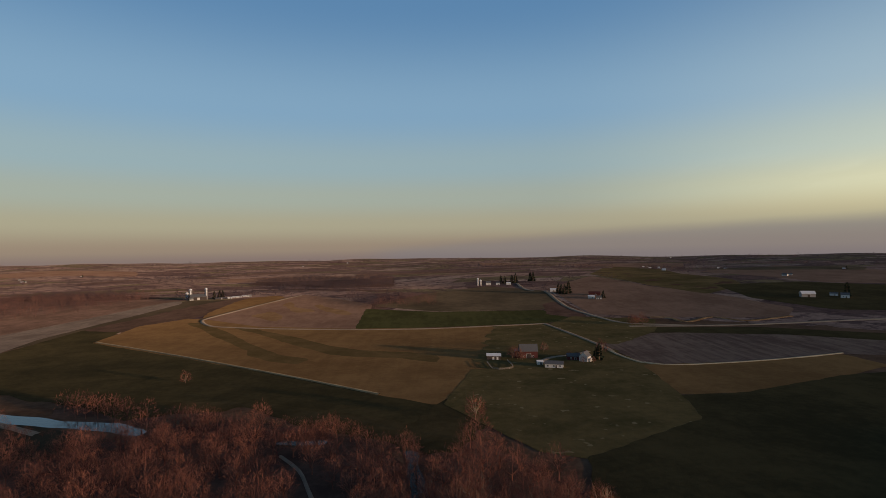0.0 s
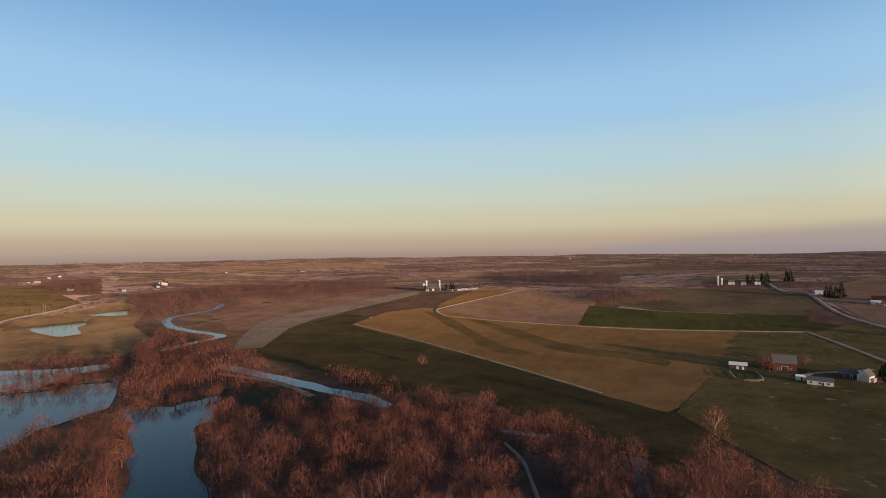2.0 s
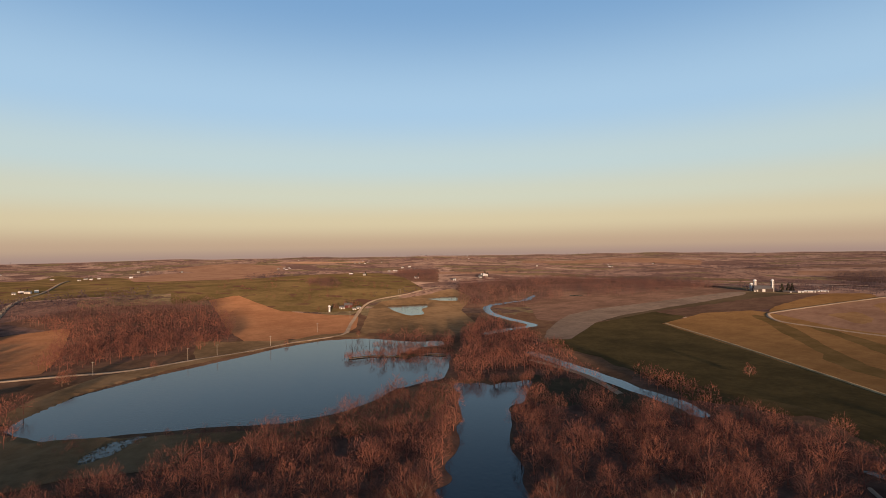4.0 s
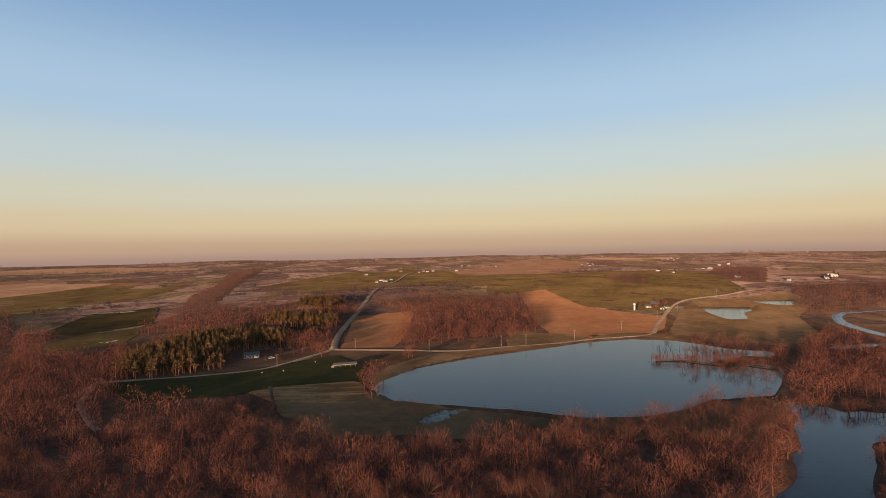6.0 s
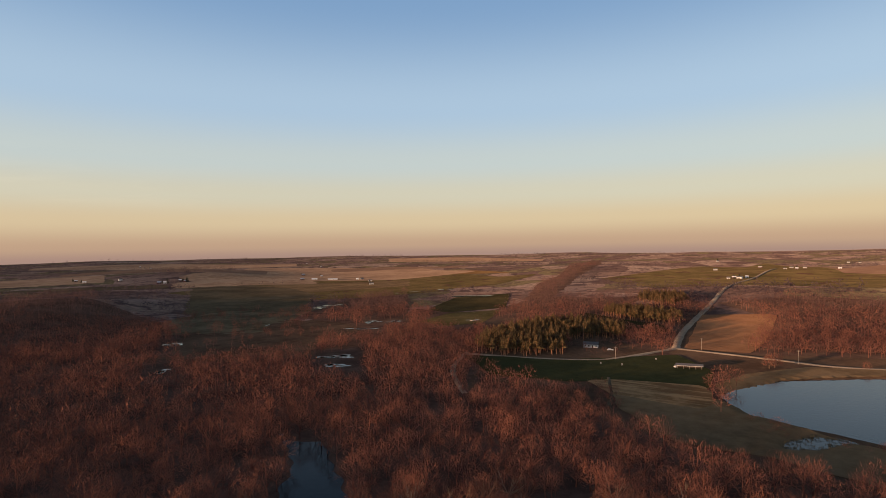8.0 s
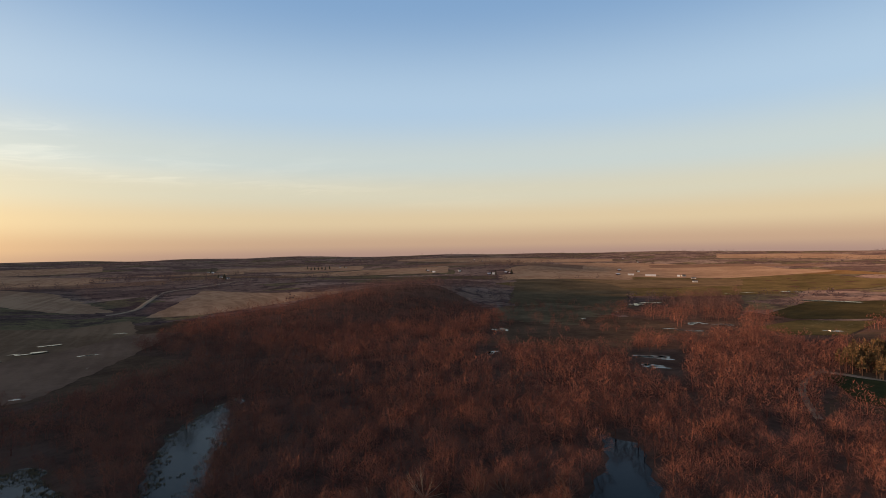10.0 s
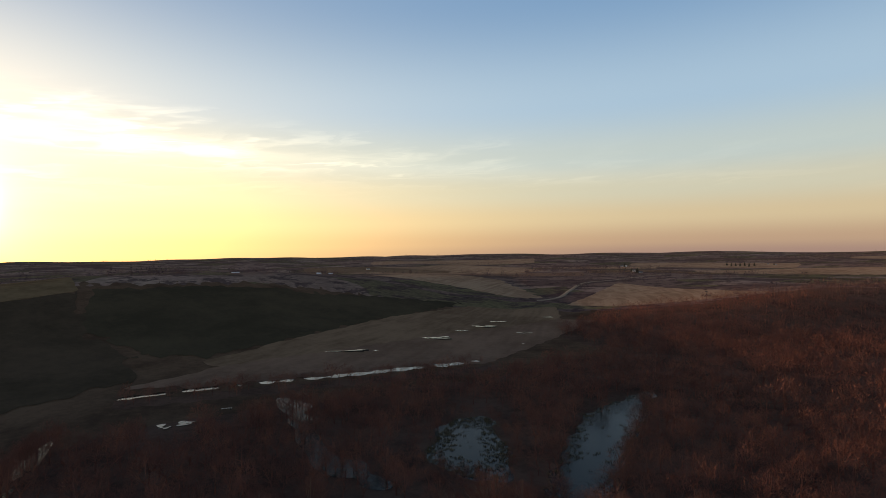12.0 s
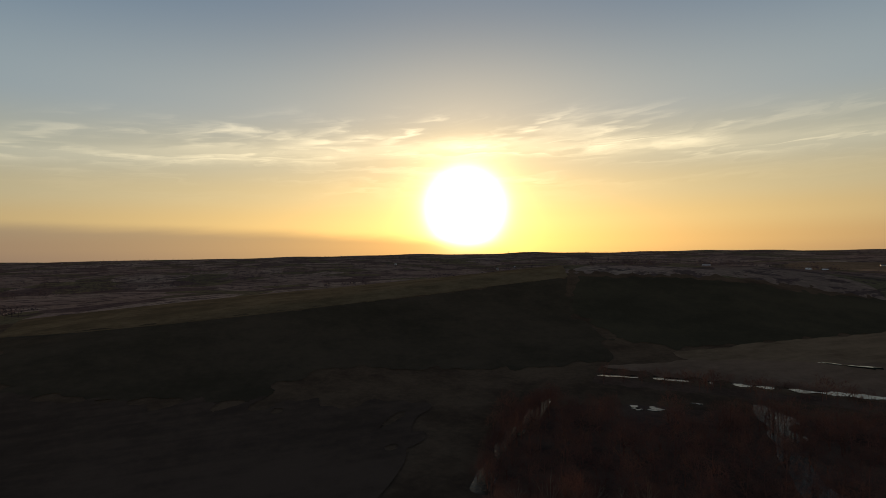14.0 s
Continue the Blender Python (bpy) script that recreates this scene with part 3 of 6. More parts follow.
WOODS.append([(-861, 311), (-777, 312), (-777, 340), (-901, 388), (-972, 372)])
WOODS.append([(-992, 546), (-1757, 1032), (-1712, 1144), (-826, 551), (-855, 517)])
WOODS.append([(-355, -39), (-338, -20), (-283, -26), (-283, -30)])
WOODS.append([(246, -212), (158, -285), (76, -352), (73, -340), (153, -276), (237, -204)])
WOODS.append([(-198, 177), (-198, 192), (-169, 199), (-143, 200), (-144, 172), (-165, 167), (-170, 152)])
CLEAR.append([(-447, -312), (-548, -337), (-593, -295), (-465, -243), (-417, -263)])
CLEAR.append([(-707, -423), (-782, -373), (-604, -296), (-533, -359)])
CLEAR.append([(-393, -587), (-456, -606), (-446, -534), (-355, -421), (-298, -396), (-296, -430)])
CLEAR.append([(-77, 212), (-57, 204), (-43, 185), (-34, 168), (-26, 143), (-37, 141), (-55, 182)])
BOG = [(75, -171), (86, -216), (85, -249), (66, -261), (43, -247), (30, -200), (23, -157)]
CLEAR.append(BOG)
CLEAR.append([(-607, -197), (-588, -165), (-565, -129), (-551, -96), (-508, -91), (-509, -112), (-529, -143), (-547, -175)])
CLEAR.append([(-530, -352), (-568, -328), (-630, -305), (-588, -278), (-513, -277), (-486, -306), (-487, -327)])
CLEAR.append([(-769, -489), (-784, -452), (-805, -390), (-714, -332), (-656, -349), (-661, -416)])
field("valley_floor", "rough brown grass on the valley floor", VALLEY, [(630 * math.cos(k * math.pi / 24), 630 * math.sin(k * math.pi / 24)) for k in range(48)], 20.0)
field("river_bank", "brown scrub bank between river and backwater", DIM, [(-234, 201), (-235, 229), (-274, 266), (-227, 268), (-178, 244), (-149, 223), (-157, 189), (-184, 178), (-188, 164)])
for wood in WOODS:
    field("forest_floor", "brown leaf litter under the bare wood", LITTER, wood, 4.0)
field("field_river_meadow", "pinkish brown bottomland stubble", BOTTOM, [(-563, 497), (-667, 654), (-638, 802), (-375, 786), (-399, 646), (-424, 504), (-401, 417), (-419, 413), (-483, 466)])
field("field_pond_meadow", "olive brown meadow round the pond", MEADOW, [(-471, 227), (-594, 300), (-638, 337), (-658, 431), (-691, 488), (-605, 460), (-529, 385), (-440, 341), (-402, 283)])
field("field_dark_strip", "dark worked strip on the rise", DIM, [(-422, 494), (-399, 646), (-361, 757), (-276, 775), (-311, 707), (-361, 584), (-371, 448)])
field("field_river_grass", "dim brownish green grass down to the river trees", BANK_GRASS, [(-334, 340), (-260, 314), (-201, 288), (-153, 263), (-128, 272), (-102, 277), (-67, 251), (-47, 236), (-29, 230), (-14, 213), (2, 212), (15, 238), (32, 272), (26, 340), (-6, 285), (-37, 300), (-116, 358), (-230, 435), (-316, 486)], 4.0)
field("field_green_slope", "dark green pasture sloping to the river", PASTURE, [(-316, 486), (-116, 358), (-37, 300), (-6, 279), (-16, 251), (-57, 271), (-100, 289), (-151, 293), (-223, 307), (-312, 319), (-348, 362), (-362, 438), (-367, 545), (-335, 560)])
field("field_worked_crest", "dark grey brown worked strip under the silos", DARK_STUBBLE_SHADE, [(-367, 545), (-335, 702), (-299, 790), (-286, 800), (-290, 704), (-292, 640), (-313, 608), (-325, 545)], 4.0)
field("field_grey_strip", "pale grey worked strip in a curve", GREY_SOIL, [(-334, 337), (-360, 368), (-388, 408), (-417, 459), (-426, 517), (-411, 594), (-394, 681), (-375, 760), (-361, 730), (-379, 581), (-382, 500), (-369, 440), (-339, 383), (-321, 350)])
field("field_gold", "wide golden stubble field on a low rise", STUBBLE, [(-316, 486), (-324, 572), (-296, 621), (-277, 616), (-197, 572), (-97, 551), (-10, 551), (108, 571), (130, 438), (27, 344), (-6, 279), (-37, 300), (-116, 358), (-230, 435)])
field("swale_curved", "darker grass swale curving through stubble", SWALE, [(-284, 594), (-273, 594), (-223, 541), (-165, 461), (-132, 419), (-103, 401), (-107, 388), (-129, 397), (-156, 424), (-160, 442), (-206, 499), (-250, 558)], 1.5)
field("swale_long", "long darker grass swale in the stubble", SWALE, [(-221, 566), (-199, 557), (-141, 504), (-96, 454), (-64, 431), (-31, 422), (-7, 411), (-6, 384), (-29, 401), (-60, 408), (-89, 421), (-132, 470), (-184, 532)], 2.0)
field("field_pink", "pinkish corn stubble field above the road", CORN, [(-276, 625), (-250, 780), (-221, 840), (-101, 735), (-97, 669), (-92, 556), (-198, 575)])
for outline in ([(-230, 645), (-219, 676), (-195, 640), (-192, 611)], [(-218, 755), (-196, 701), (-176, 699), (-167, 680), (-184, 670), (-216, 729)],
                [(-175, 737), (-148, 702), (-125, 679), (-115, 656), (-130, 661), (-159, 696)]):
    field("contour_strip", "tan grass strip winding through corn stubble", STRIP, outline, 3.0)
field("field_gold_crest", "golden stubble between the road and the silos", STUBBLE, [(-277, 609), (-279, 641), (-254, 714), (-232, 782), (-257, 832), (-286, 803), (-290, 704), (-289, 663)], 2.0)
field("field_wheat", "bright green winter wheat field", WINTER_WHEAT, [(-90, 556), (-99, 696), (-12, 669), (122, 668), (143, 595), (108, 575), (-11, 559)])
field("field_olive", "brown olive rough grass beyond the wheat", VALLEY_GRASS, [(-94, 726), (-15, 854), (77, 952), (158, 845), (159, 693), (120, 676), (-12, 678)])
field("field_brush_slope", "reddish brown brushy slope beside the road", LITTER, [(136, 719), (162, 739), (167, 657), (159, 607), (125, 636)], 2.0)
field("field_hill_corn", "tan corn stubble on the far hill", CORN, [(171, 872), (301, 1095), (331, 856), (385, 707), (406, 625), (363, 573), (232, 602), (177, 633)])
field("field_hill_far", "brown field behind the far hill", HILL_GRASS, [(326, 1182), (804, 2408), (509, 1158), (504, 943), (468, 843), (370, 753), (340, 881)])
field("field_east_pasture", "dark green pasture round a grey barn", PASTURE, [(436, 851), (584, 870), (672, 812), (725, 750), (553, 572), (446, 607), (406, 705)])
field("field_east_corn", "tan stubble on the eastern upland", CORN, [(588, 1220), (1217, 1965), (1109, 1338), (1203, 1243), (785, 811), (618, 866), (606, 1157)])
field("field_roadside", "dark green roadside strip", PASTURE, [(183, 535), (308, 516), (388, 469), (418, 432), (403, 417), (309, 476), (220, 502), (162, 503)])
field("field_tilled", "grey brown tilled field by the road", TILLED, [(157, 497), (217, 496), (307, 473), (361, 437), (393, 408), (361, 374), (293, 394), (222, 373), (158, 363), (139, 373), (133, 443)])
field("field_grazed", "olive grazed pasture below the farmstead", GRAZED, [(1, 278), (20, 357), (81, 358), (136, 364), (125, 287), (123, 250), (56, 204), (38, 211), (15, 253)])
field("field_farm_corner", "olive grass between the two farm roads", GRAZED, [(108, 558), (148, 614), (227, 584), (199, 510), (143, 448), (129, 459)], 2.0)
field("field_farm_yard", "olive pasture round the farm buildings", GRAZED, [(53, 553), (106, 560), (126, 451), (133, 400), (136, 366), (81, 358), (49, 358), (22, 363), (32, 428)], 6.0)
field("field_brown_bank", "brown stubble bank below the tilled field", STUBBLE, [(137, 363), (220, 369), (288, 387), (291, 353), (238, 325), (168, 293), (130, 292)])
# outlined along the hill's shade, which the dark pasture colour partly paints in
field("field_shade", "green pasture, evening shade put into its dark colour", PASTURE, [(129, 286), (167, 291), (241, 324), (332, 344), (228, 194), (108, 113), (39, 135), (56, 203), (122, 248)])
field("field_clay", "orange bare clay field on the hillside", CLAY, [(-758, 146), (-774, 186), (-723, 193), (-632, 206), (-590, 236), (-563, 264), (-497, 230), (-474, 209), (-463, 181), (-477, 159), (-473, 139), (-486, 124), (-556, 125), (-651, 137)])
field("clay_headland", "tan grass headland between clay field and road", MEADOW, [(-515, 88), (-496, 104), (-486, 124), (-473, 139), (-463, 181), (-474, 209), (-459, 184), (-451, 133), (-419, 72)], 2.0)
field("field_clay_small", "orange bare field beside the road", CLAY, [(-628, -72), (-650, -8), (-505, -14), (-446, -22), (-444, -62)])
field("field_green_hill", "green and tan pasture on the far hill", HILL_GRASS, [(-743, 100), (-757, 150), (-777, 186), (-641, 205), (-611, 245), (-598, 285), (-648, 324), (-668, 345), (-706, 444), (-928, 541), (-1771, 781), (-1207, 386), (-1602, 341), (-1471, 199)])
field("field_green_upland", "green upland pasture with a road", HILL_GRASS, [(-1150, -325), (-2486, -57), (-1609, 358), (-801, 182), (-898, -50), (-876, -171)])
field("field_tan_upland", "pale stubble strip on the upland", CORN, [(-1908, 115), (-2329, 284), (-2299, 558), (-1759, 566), (-1452, 323), (-1463, 118)])
field("field_pink_upland", "pinkish stubble upland at the horizon", CORN, [(-2628, 321), (-2885, 586), (-2603, 838), (-1957, 591), (-2266, 414)])
field("field_olive_flat", "olive pasture in the far valley", HILL_GRASS, [(-1013, -1112), (-1404, -1082), (-1197, -596), (-1279, -534), (-951, -485), (-742, -572), (-721, -792)])
field("field_tan_flat", "tan stubble strip in the far valley", STUBBLE, [(-1555, -1707), (-1612, -1341), (-1301, -617), (-1240, -807), (-1262, -1386)])
field("field_meadow_strip", "olive meadow among the bare woods", GRAZED, [(-474, -330), (-548, -337), (-593, -295), (-494, -269), (-462, -291)])
field("field_marsh_strip", "dark green strip by the pines", PASTURE, [(-707, -423), (-782, -373), (-618, -303), (-554, -348), (-570, -384)])
# clearing given dark pasture colour that paints in the pine stand's shadow
field("field_pine_clearing", "grass clearing between pine stands, their shadow in its colour", PASTURE, [(-607, -197), (-588, -165), (-565, -129), (-551, -96), (-508, -91), (-509, -112), (-529, -143), (-547, -175)])
field("field_corn_ridge", "pink corn stubble on the northern ridge", HAZE_PALED_STUBBLE, [(-900, -1299), (-1581, -1698), (-1591, -1113), (-1332, -741), (-1069, -835), (-836, -1110)])
field("field_green_ridge", "green strip of pasture under the ridge", HILL_GRASS, [(-526, -904), (-736, -976), (-955, -831), (-1088, -606), (-811, -508), (-659, -574), (-601, -619), (-540, -718)])
field("field_green_meadow", "green meadow in the wooded valley", HILL_GRASS, [(-393, -587), (-456, -606), (-446, -534), (-401, -475), (-362, -524)])
field("field_corn_north", "pink corn stubble with a farmstead", HAZE_PALED_STUBBLE, [(-759, -1244), (-1501, -1937), (-1690, -1570), (-1615, -1187), (-1185, -871), (-916, -995), (-719, -1083)], 5)
field("field_olive_north", "olive pasture with low hedges", MEADOW, [(-571, -917), (-858, -932), (-1064, -782), (-891, -655), (-742, -690), (-642, -759), (-459, -693)], 6)
field("field_bottom_meadow", "olive brown meadow strips above the wet ground", VALLEY_GRASS, [(-718, -1114), (-743, -950), (-718, -803), (-649, -672), (-496, -526), (-416, -506), (-364, -539), (-399, -640)], 6.0)
field("field_meadow_north", "patchy green meadow at the wood's edge", SEDGE_FIELD, [(-333, -584), (-435, -618), (-464, -505), (-341, -442), (-302, -497)], 22)
field("field_west_far", "brown stubble bands on the western upland", HAZE_PALED_STUBBLE, [(821, -1478), (629, -1744), (517, -2222), (187, -1511), (264, -1132), (514, -1279), (748, -1346)], 6)
field("field_west_worked", "worked western upland slope, paled for sunward haze", HAZE_PALED_STUBBLE, [(699, -1257), (460, -1192), (210, -1019), (97, -779), (200, -799), (493, -887)], 9)
field("field_west_green", "green winter wheat, evening dimness put into its colour", DIM, [(464, -385), (402, -465), (319, -514), (248, -586), (182, -647), (202, -535), (233, -422), (257, -336), (269, -303), (312, -292), (385, -307)], 8.0)
field("field_west_tan", "tan stubble slope above the wood", WEST, [(260, -293), (238, -382), (210, -496), (165, -629), (70, -680), (54, -566), (125, -475), (196, -355), (241, -289)], 2.5)
field("field_west_wet", "brown wet stubble with standing water", CORN, [(260, -232), (241, -289), (196, -355), (125, -475), (54, -566), (19, -555), (57, -444), (84, -357), (166, -299)], 2.5)
field("field_west_hill", "stubble field on the hill, paled for sunward haze", HAZE_PALED_STUBBLE, [(54, -698), (23, -814), (-11, -959), (-180, -736), (-109, -697), (-7, -671)], 2.5)
field("field_south_crest", "dry stubble along the western crest", MEADOW, [(495, 130), (464, 73), (452, 17), (460, -44), (473, -112), (481, -174), (487, -237), (484, -302), (475, -369), (640, -480), (740, -250), (640, 150)])
field("field_south_green", "western hill pasture, evening shade put into its colour", SHADE_TONED_SLOPE, [(490, 129), (450, 17), (470, -111), (482, -300), (471, -366), (385, -300), (312, -280), (270, -240), (283, -190), (331, -67), (287, -21), (327, 86)], 8.0)
field("field_south_dark", "pasture with evening shade put into its dark colour", DARK_STUBBLE_SHADE, [(354, 176), (291, 12), (266, -54), (245, -99), (198, -70), (111.2, -31.2), (169, 85)], 15.0)
# strips of farmland across the distant upland: bearings, distances, surface (pale ones stand for haze)
for b0, b1, r0, r1, mat, label in [
        (136, 149, 1250, 1420, HAZE_PALED_STUBBLE, "far upland stubble strip, paled for haze"), (141, 158, 1700, 1950, CORN, "pinkish stubble strip on the far upland"),
        (150, 166, 1180, 1290, VALLEY_GRASS, "olive grass strip on the far upland"), (155, 172, 1420, 1620, HAZE_PALED_STUBBLE, "far upland stubble strip, paled for haze"),
        (164, 178, 2050, 2400, HAZE_PALED_STUBBLE, "far upland stubble strip, paled for haze"), (170, 182, 1260, 1400, WEST, "brown stubble strip on the far upland"),
        (176, 196, 1750, 1980, HAZE_PALED_STUBBLE, "far upland stubble strip, paled for haze"), (183, 199, 1150, 1290, CORN, "pinkish stubble strip on the far upland"),
        (188, 205, 2500, 3000, HAZE_PALED_STUBBLE, "far upland stubble strip, paled for haze"), (197, 212, 1450, 1640, WEST, "brown stubble strip on the far upland"),
        (138, 160, 2600, 3100, HAZE_PALED_STUBBLE, "stubble strip near the horizon, paled for haze"), (120, 134, 1900, 2200, CORN, "pinkish stubble strip near the horizon"),
        (112, 128, 2700, 3300, HAZE_PALED_STUBBLE, "stubble strip near the horizon, paled for haze"), (8, 22, 1450, 1580, CORN, "pinkish stubble strip on the far upland"),
        (14, 34, 1850, 2050, BOTTOM, "brown stubble strip on the far upland"), (26, 44, 1230, 1310, VALLEY_GRASS, "olive grass strip on the far upland"),
        (30, 47, 2500, 2850, CORN, "pinkish stubble strip near the horizon"), (-8, 9, 1650, 1800, BOTTOM, "brown stubble strip on the far upland"),
        (-24, -4, 2300, 2650, CORN, "pinkish stubble strip near the horizon"), (-38, -22, 1750, 1930, VALLEY_GRASS, "olive grass strip on the far upland"),
        (48, 60, 1650, 1850, CORN, "pinkish stubble strip on the far upland"), (64, 78, 2900, 3400, HAZE_PALED_STUBBLE, "stubble strip near the horizon, paled for haze")]:
    slant = 0.06 * math.sin(b0 * 1.7)
    edge = [(way(b), r * (1 + slant * (b - b0) / (b1 - b0))) for b, r in ((b0, r0), ((b0 + b1) / 2, r0 * 1.02), (b1, r0), (b1, r1), ((b0 + b1) / 2, r1 * 1.03), (b0, r1))]
    field("field_strip", label, mat, [(d.x * r, d.y * r) for d, r in edge], 12.0)
field("lawn_park", "dark green mown park lawn", LAWN, [(-340, -196), (-359, -127), (-410, -65), (-369, -39), (-326, -36), (-322, -81), (-304, -107), (-298, -153)])
field("lake_shore", "brown wet meadow along the lake shore", MEADOW, [(-289, -76), (-302, -29), (-278, -3), (-258, 30), (-241, 64), (-234, 97), (-238, 86), (-244, 112), (-259, 146), (-265, 177), (-248, 175), (-210, 134), (-213, 98), (-222, 70), (-242, 41), (-221, 26), (-231, -2), (-231, -36), (-268, -68)])
field("marsh_meadow", "tan rushy marsh meadow by the lake", MARSH, [(-310, -96), (-320, -81), (-322, -64), (-327, -40), (-317, -35), (-293, -31), (-283, -35), (-287, -57), (-289, -76)])
field("lake_bank", "brown grassy bank between lake and road", MEADOW, [(-322, -28), (-369, -2), (-399, 39), (-425, 87), (-453, 144), (-465, 186), (-449, 217), (-464, 228), (-478, 186), (-456, 135), (-422, 64), (-408, 14), (-372, -17), (-336, -31)])

ribbon("road_farm", "pale gravel farm road", GRAVEL, [(-221, 830), (-232, 782), (-254, 714), (-275, 631), (-274, 606), (-251, 576), (-221, 566), (-175, 557), (-97, 548), (-49, 546), (-10, 548), (60, 560), (108, 569)], 2.7)
ribbon("road_farm_lane", "straight pale lane down to the farmstead", GRAVEL, [(107, 570), (120, 503), (128, 448), (131, 415)], 2.8)
ribbon("lane_verge", "pale grass verge beside the tilled field", DRY_GRASS, [(129, 420), (131, 396), (137, 373), (141, 371)], 2.0, category="field edge")
ribbon("road_tilled_edge", "pale grass edge round the tilled field", DRY_GRASS, [(139, 373), (158, 363), (222, 373), (293, 394)], 2, category="field edge")
ribbon("road_valley", "pale gravel road down the hill", GRAVEL, [(160, 844), (159, 697), (173, 619), (189, 565), (222, 548), (259, 536)], 3.6)
ribbon("road_valley_far", "pale gravel road on the hill crest", GRAVEL, [(137, 996), (134, 890), (143, 846)], 3.6)
ribbon("road_east", "pale gravel road along the far valley", GRAVEL, [(187, 541), (295, 535), (419, 543), (490, 543)], 4)
ribbon("driveway", "pale curved farm driveway", GRAVEL, [(67, 376), (75, 391), (87, 399), (96, 402), (112, 416)], 3, category="driveway")
ribbon("road_lake", "gravel road along the lake bank", GRAVEL, [(-439, -70), (-428, -11), (-419, 28), (-429, 68), (-438, 110), (-456, 154), (-463, 193), (-474, 211), (-524, 240), (-613, 296), (-655, 336), (-672, 385), (-683, 413), (-725, 484)], 2.8)
ribbon("road_park", "pale gravel park road", GRAVEL, [(-332, -198), (-347, -198), (-355, -149), (-368, -113), (-386, -97), (-439, -70)], 3)
ribbon("road_hill", "straight gravel road up the hill", GRAVEL, [(-439, -70), (-539, -77), (-730, -72), (-1048, -58), (-1746, -18)], 3.8)
ribbon("road_west", "pale gravel road over the western hills", GRAVEL, [(101, -752), (91, -758), (72, -791), (63, -874), (46, -976), (-12, -1037), (-114, -1217)], 4.5)
# pale ribbon laid along the crest to paint in its lit grass rim
ribbon("crest_lit_edge", "pale grass ribbon standing for the western crest's lit edge", MEADOW, [(495, 130), (464, 73), (452, 17), (460, -44), (473, -112), (481, -174), (487, -237), (484, -302), (475, -369)], 2.4, 0.5, category="track")
ribbon("track_park", "pale track into the bare wood", GRAVEL, [(-351, -203), (-312, -190), (-290, -178), (-259, -154), (-251, -146)], 2.2, category="track")
ribbon("track_wood", "pale track through the wood", GRAVEL, [(-65, 210), (-54, 196), (-47, 181), (-38, 160), (-30, 143)], 1.0)
ribbon("sandbar", "pale sandy bar along the river", GRAVEL, [(-277, 264), (-236, 261), (-211, 254), (-183, 240)], 3, category="sandbar")
ribbon("fence_row", "dry grass strip along a fence", THATCH, [(-316, 486), (-230, 435), (-115, 356), (-37, 299)], 1.5, 0.6, category="field edge")
ribbon("spit", "low muddy spit reaching into the lake", SHORE, SPIT, 1.5, 0.1, category="spit")
field("mud_bank", "ragged mud bank at the lake's shallow end", SHORE, [(-351, 196), (-357, 212), (-367, 232), (-365, 255), (-342, 240), (-348, 220), (-342, 199)], 3.0, 0.75)
ribbon("marsh_ditch", "dark narrow ditch across the marsh", SHORE, [(-323, -89), (-301, -82), (-285, -77), (-263, -73)], 1.6, category="ditch")
ribbon("meadow_ditch", "pale winding dry creek bed", MARSH, [(230, 598), (249, 591), (255, 562), (294, 587), (316, 559), (375, 578)], 4, category="creek")

# ---- helpers for things ----


def part(name, data, mat, parent, label="", smooth=False):
    """One mesh object under a thing or a part; data is a pair of vertex and face lists, or a mesh."""
    if not isinstance(data, bpy.types.Mesh):
        v, f = data
        me = bpy.data.meshes.new(name)
        me.from_pydata([tuple(map(float, p)) for p in v], [], [tuple(int(i) for i in q) for q in f])
        me.materials.append(mat)
        if smooth:
            me.polygons.foreach_set("use_smooth", [True] * len(me.polygons))
        data = me
    ob = new(name, data)
    ob.parent = parent
    return tagged(ob, label)


def thing(name, label, category, m, group=""):
    ob = new(name)
    ob.empty_display_size = 0.5
    ob.matrix_world = m
    return tagged(ob, label, category, group)


def box(cx, cy, cz, lx, ly, lz, bevel=0.0):
    """A box about a centre, with its upright edges cut when bevel is given."""
    x, y, z = lx / 2, ly / 2, lz / 2
    if bevel:
        ring = [(-x + bevel, -y), (x - bevel, -y), (x, -y + bevel), (x, y - bevel), (x - bevel, y), (-x + bevel, y), (-x, y - bevel), (-x, -y + bevel)]
    else:
        ring = [(-x, -y), (x, -y), (x, y), (-x, y)]
    k = len(ring)
    v = [(cx + a, cy + b, cz - z) for a, b in ring] + [(cx + a, cy + b, cz + z) for a, b in ring]
    f = [tuple(range(k))[::-1], tuple(range(k, 2 * k))] + [(i, (i + 1) % k, k + (i + 1) % k, k + i) for i in range(k)]
    return v, f


def merge(*pieces):
    vs, fs = [], []
    for v, f in pieces:
        fs += [tuple(i + len(vs) for i in q) for q in f]
        vs += list(v)
    return vs, fs


def lathe(profile, sides=16):
    """A turned form from (radius, height) pairs."""
    v = [(r * math.cos(2 * math.pi * i / sides), r * math.sin(2 * math.pi * i / sides), z) for r, z in profile for i in range(sides)]
    f = [(k * sides + i, k * sides + (i + 1) % sides, (k + 1) * sides + (i + 1) % sides, (k + 1) * sides + i) for k in range(len(profile) - 1) for i in range(sides)]
    f += [tuple(range(sides))[::-1], tuple(range((len(profile) - 1) * sides, len(profile) * sides))]
    return v, f


def bearing_of(x, y):
    return math.degrees(math.atan2(-x, y))


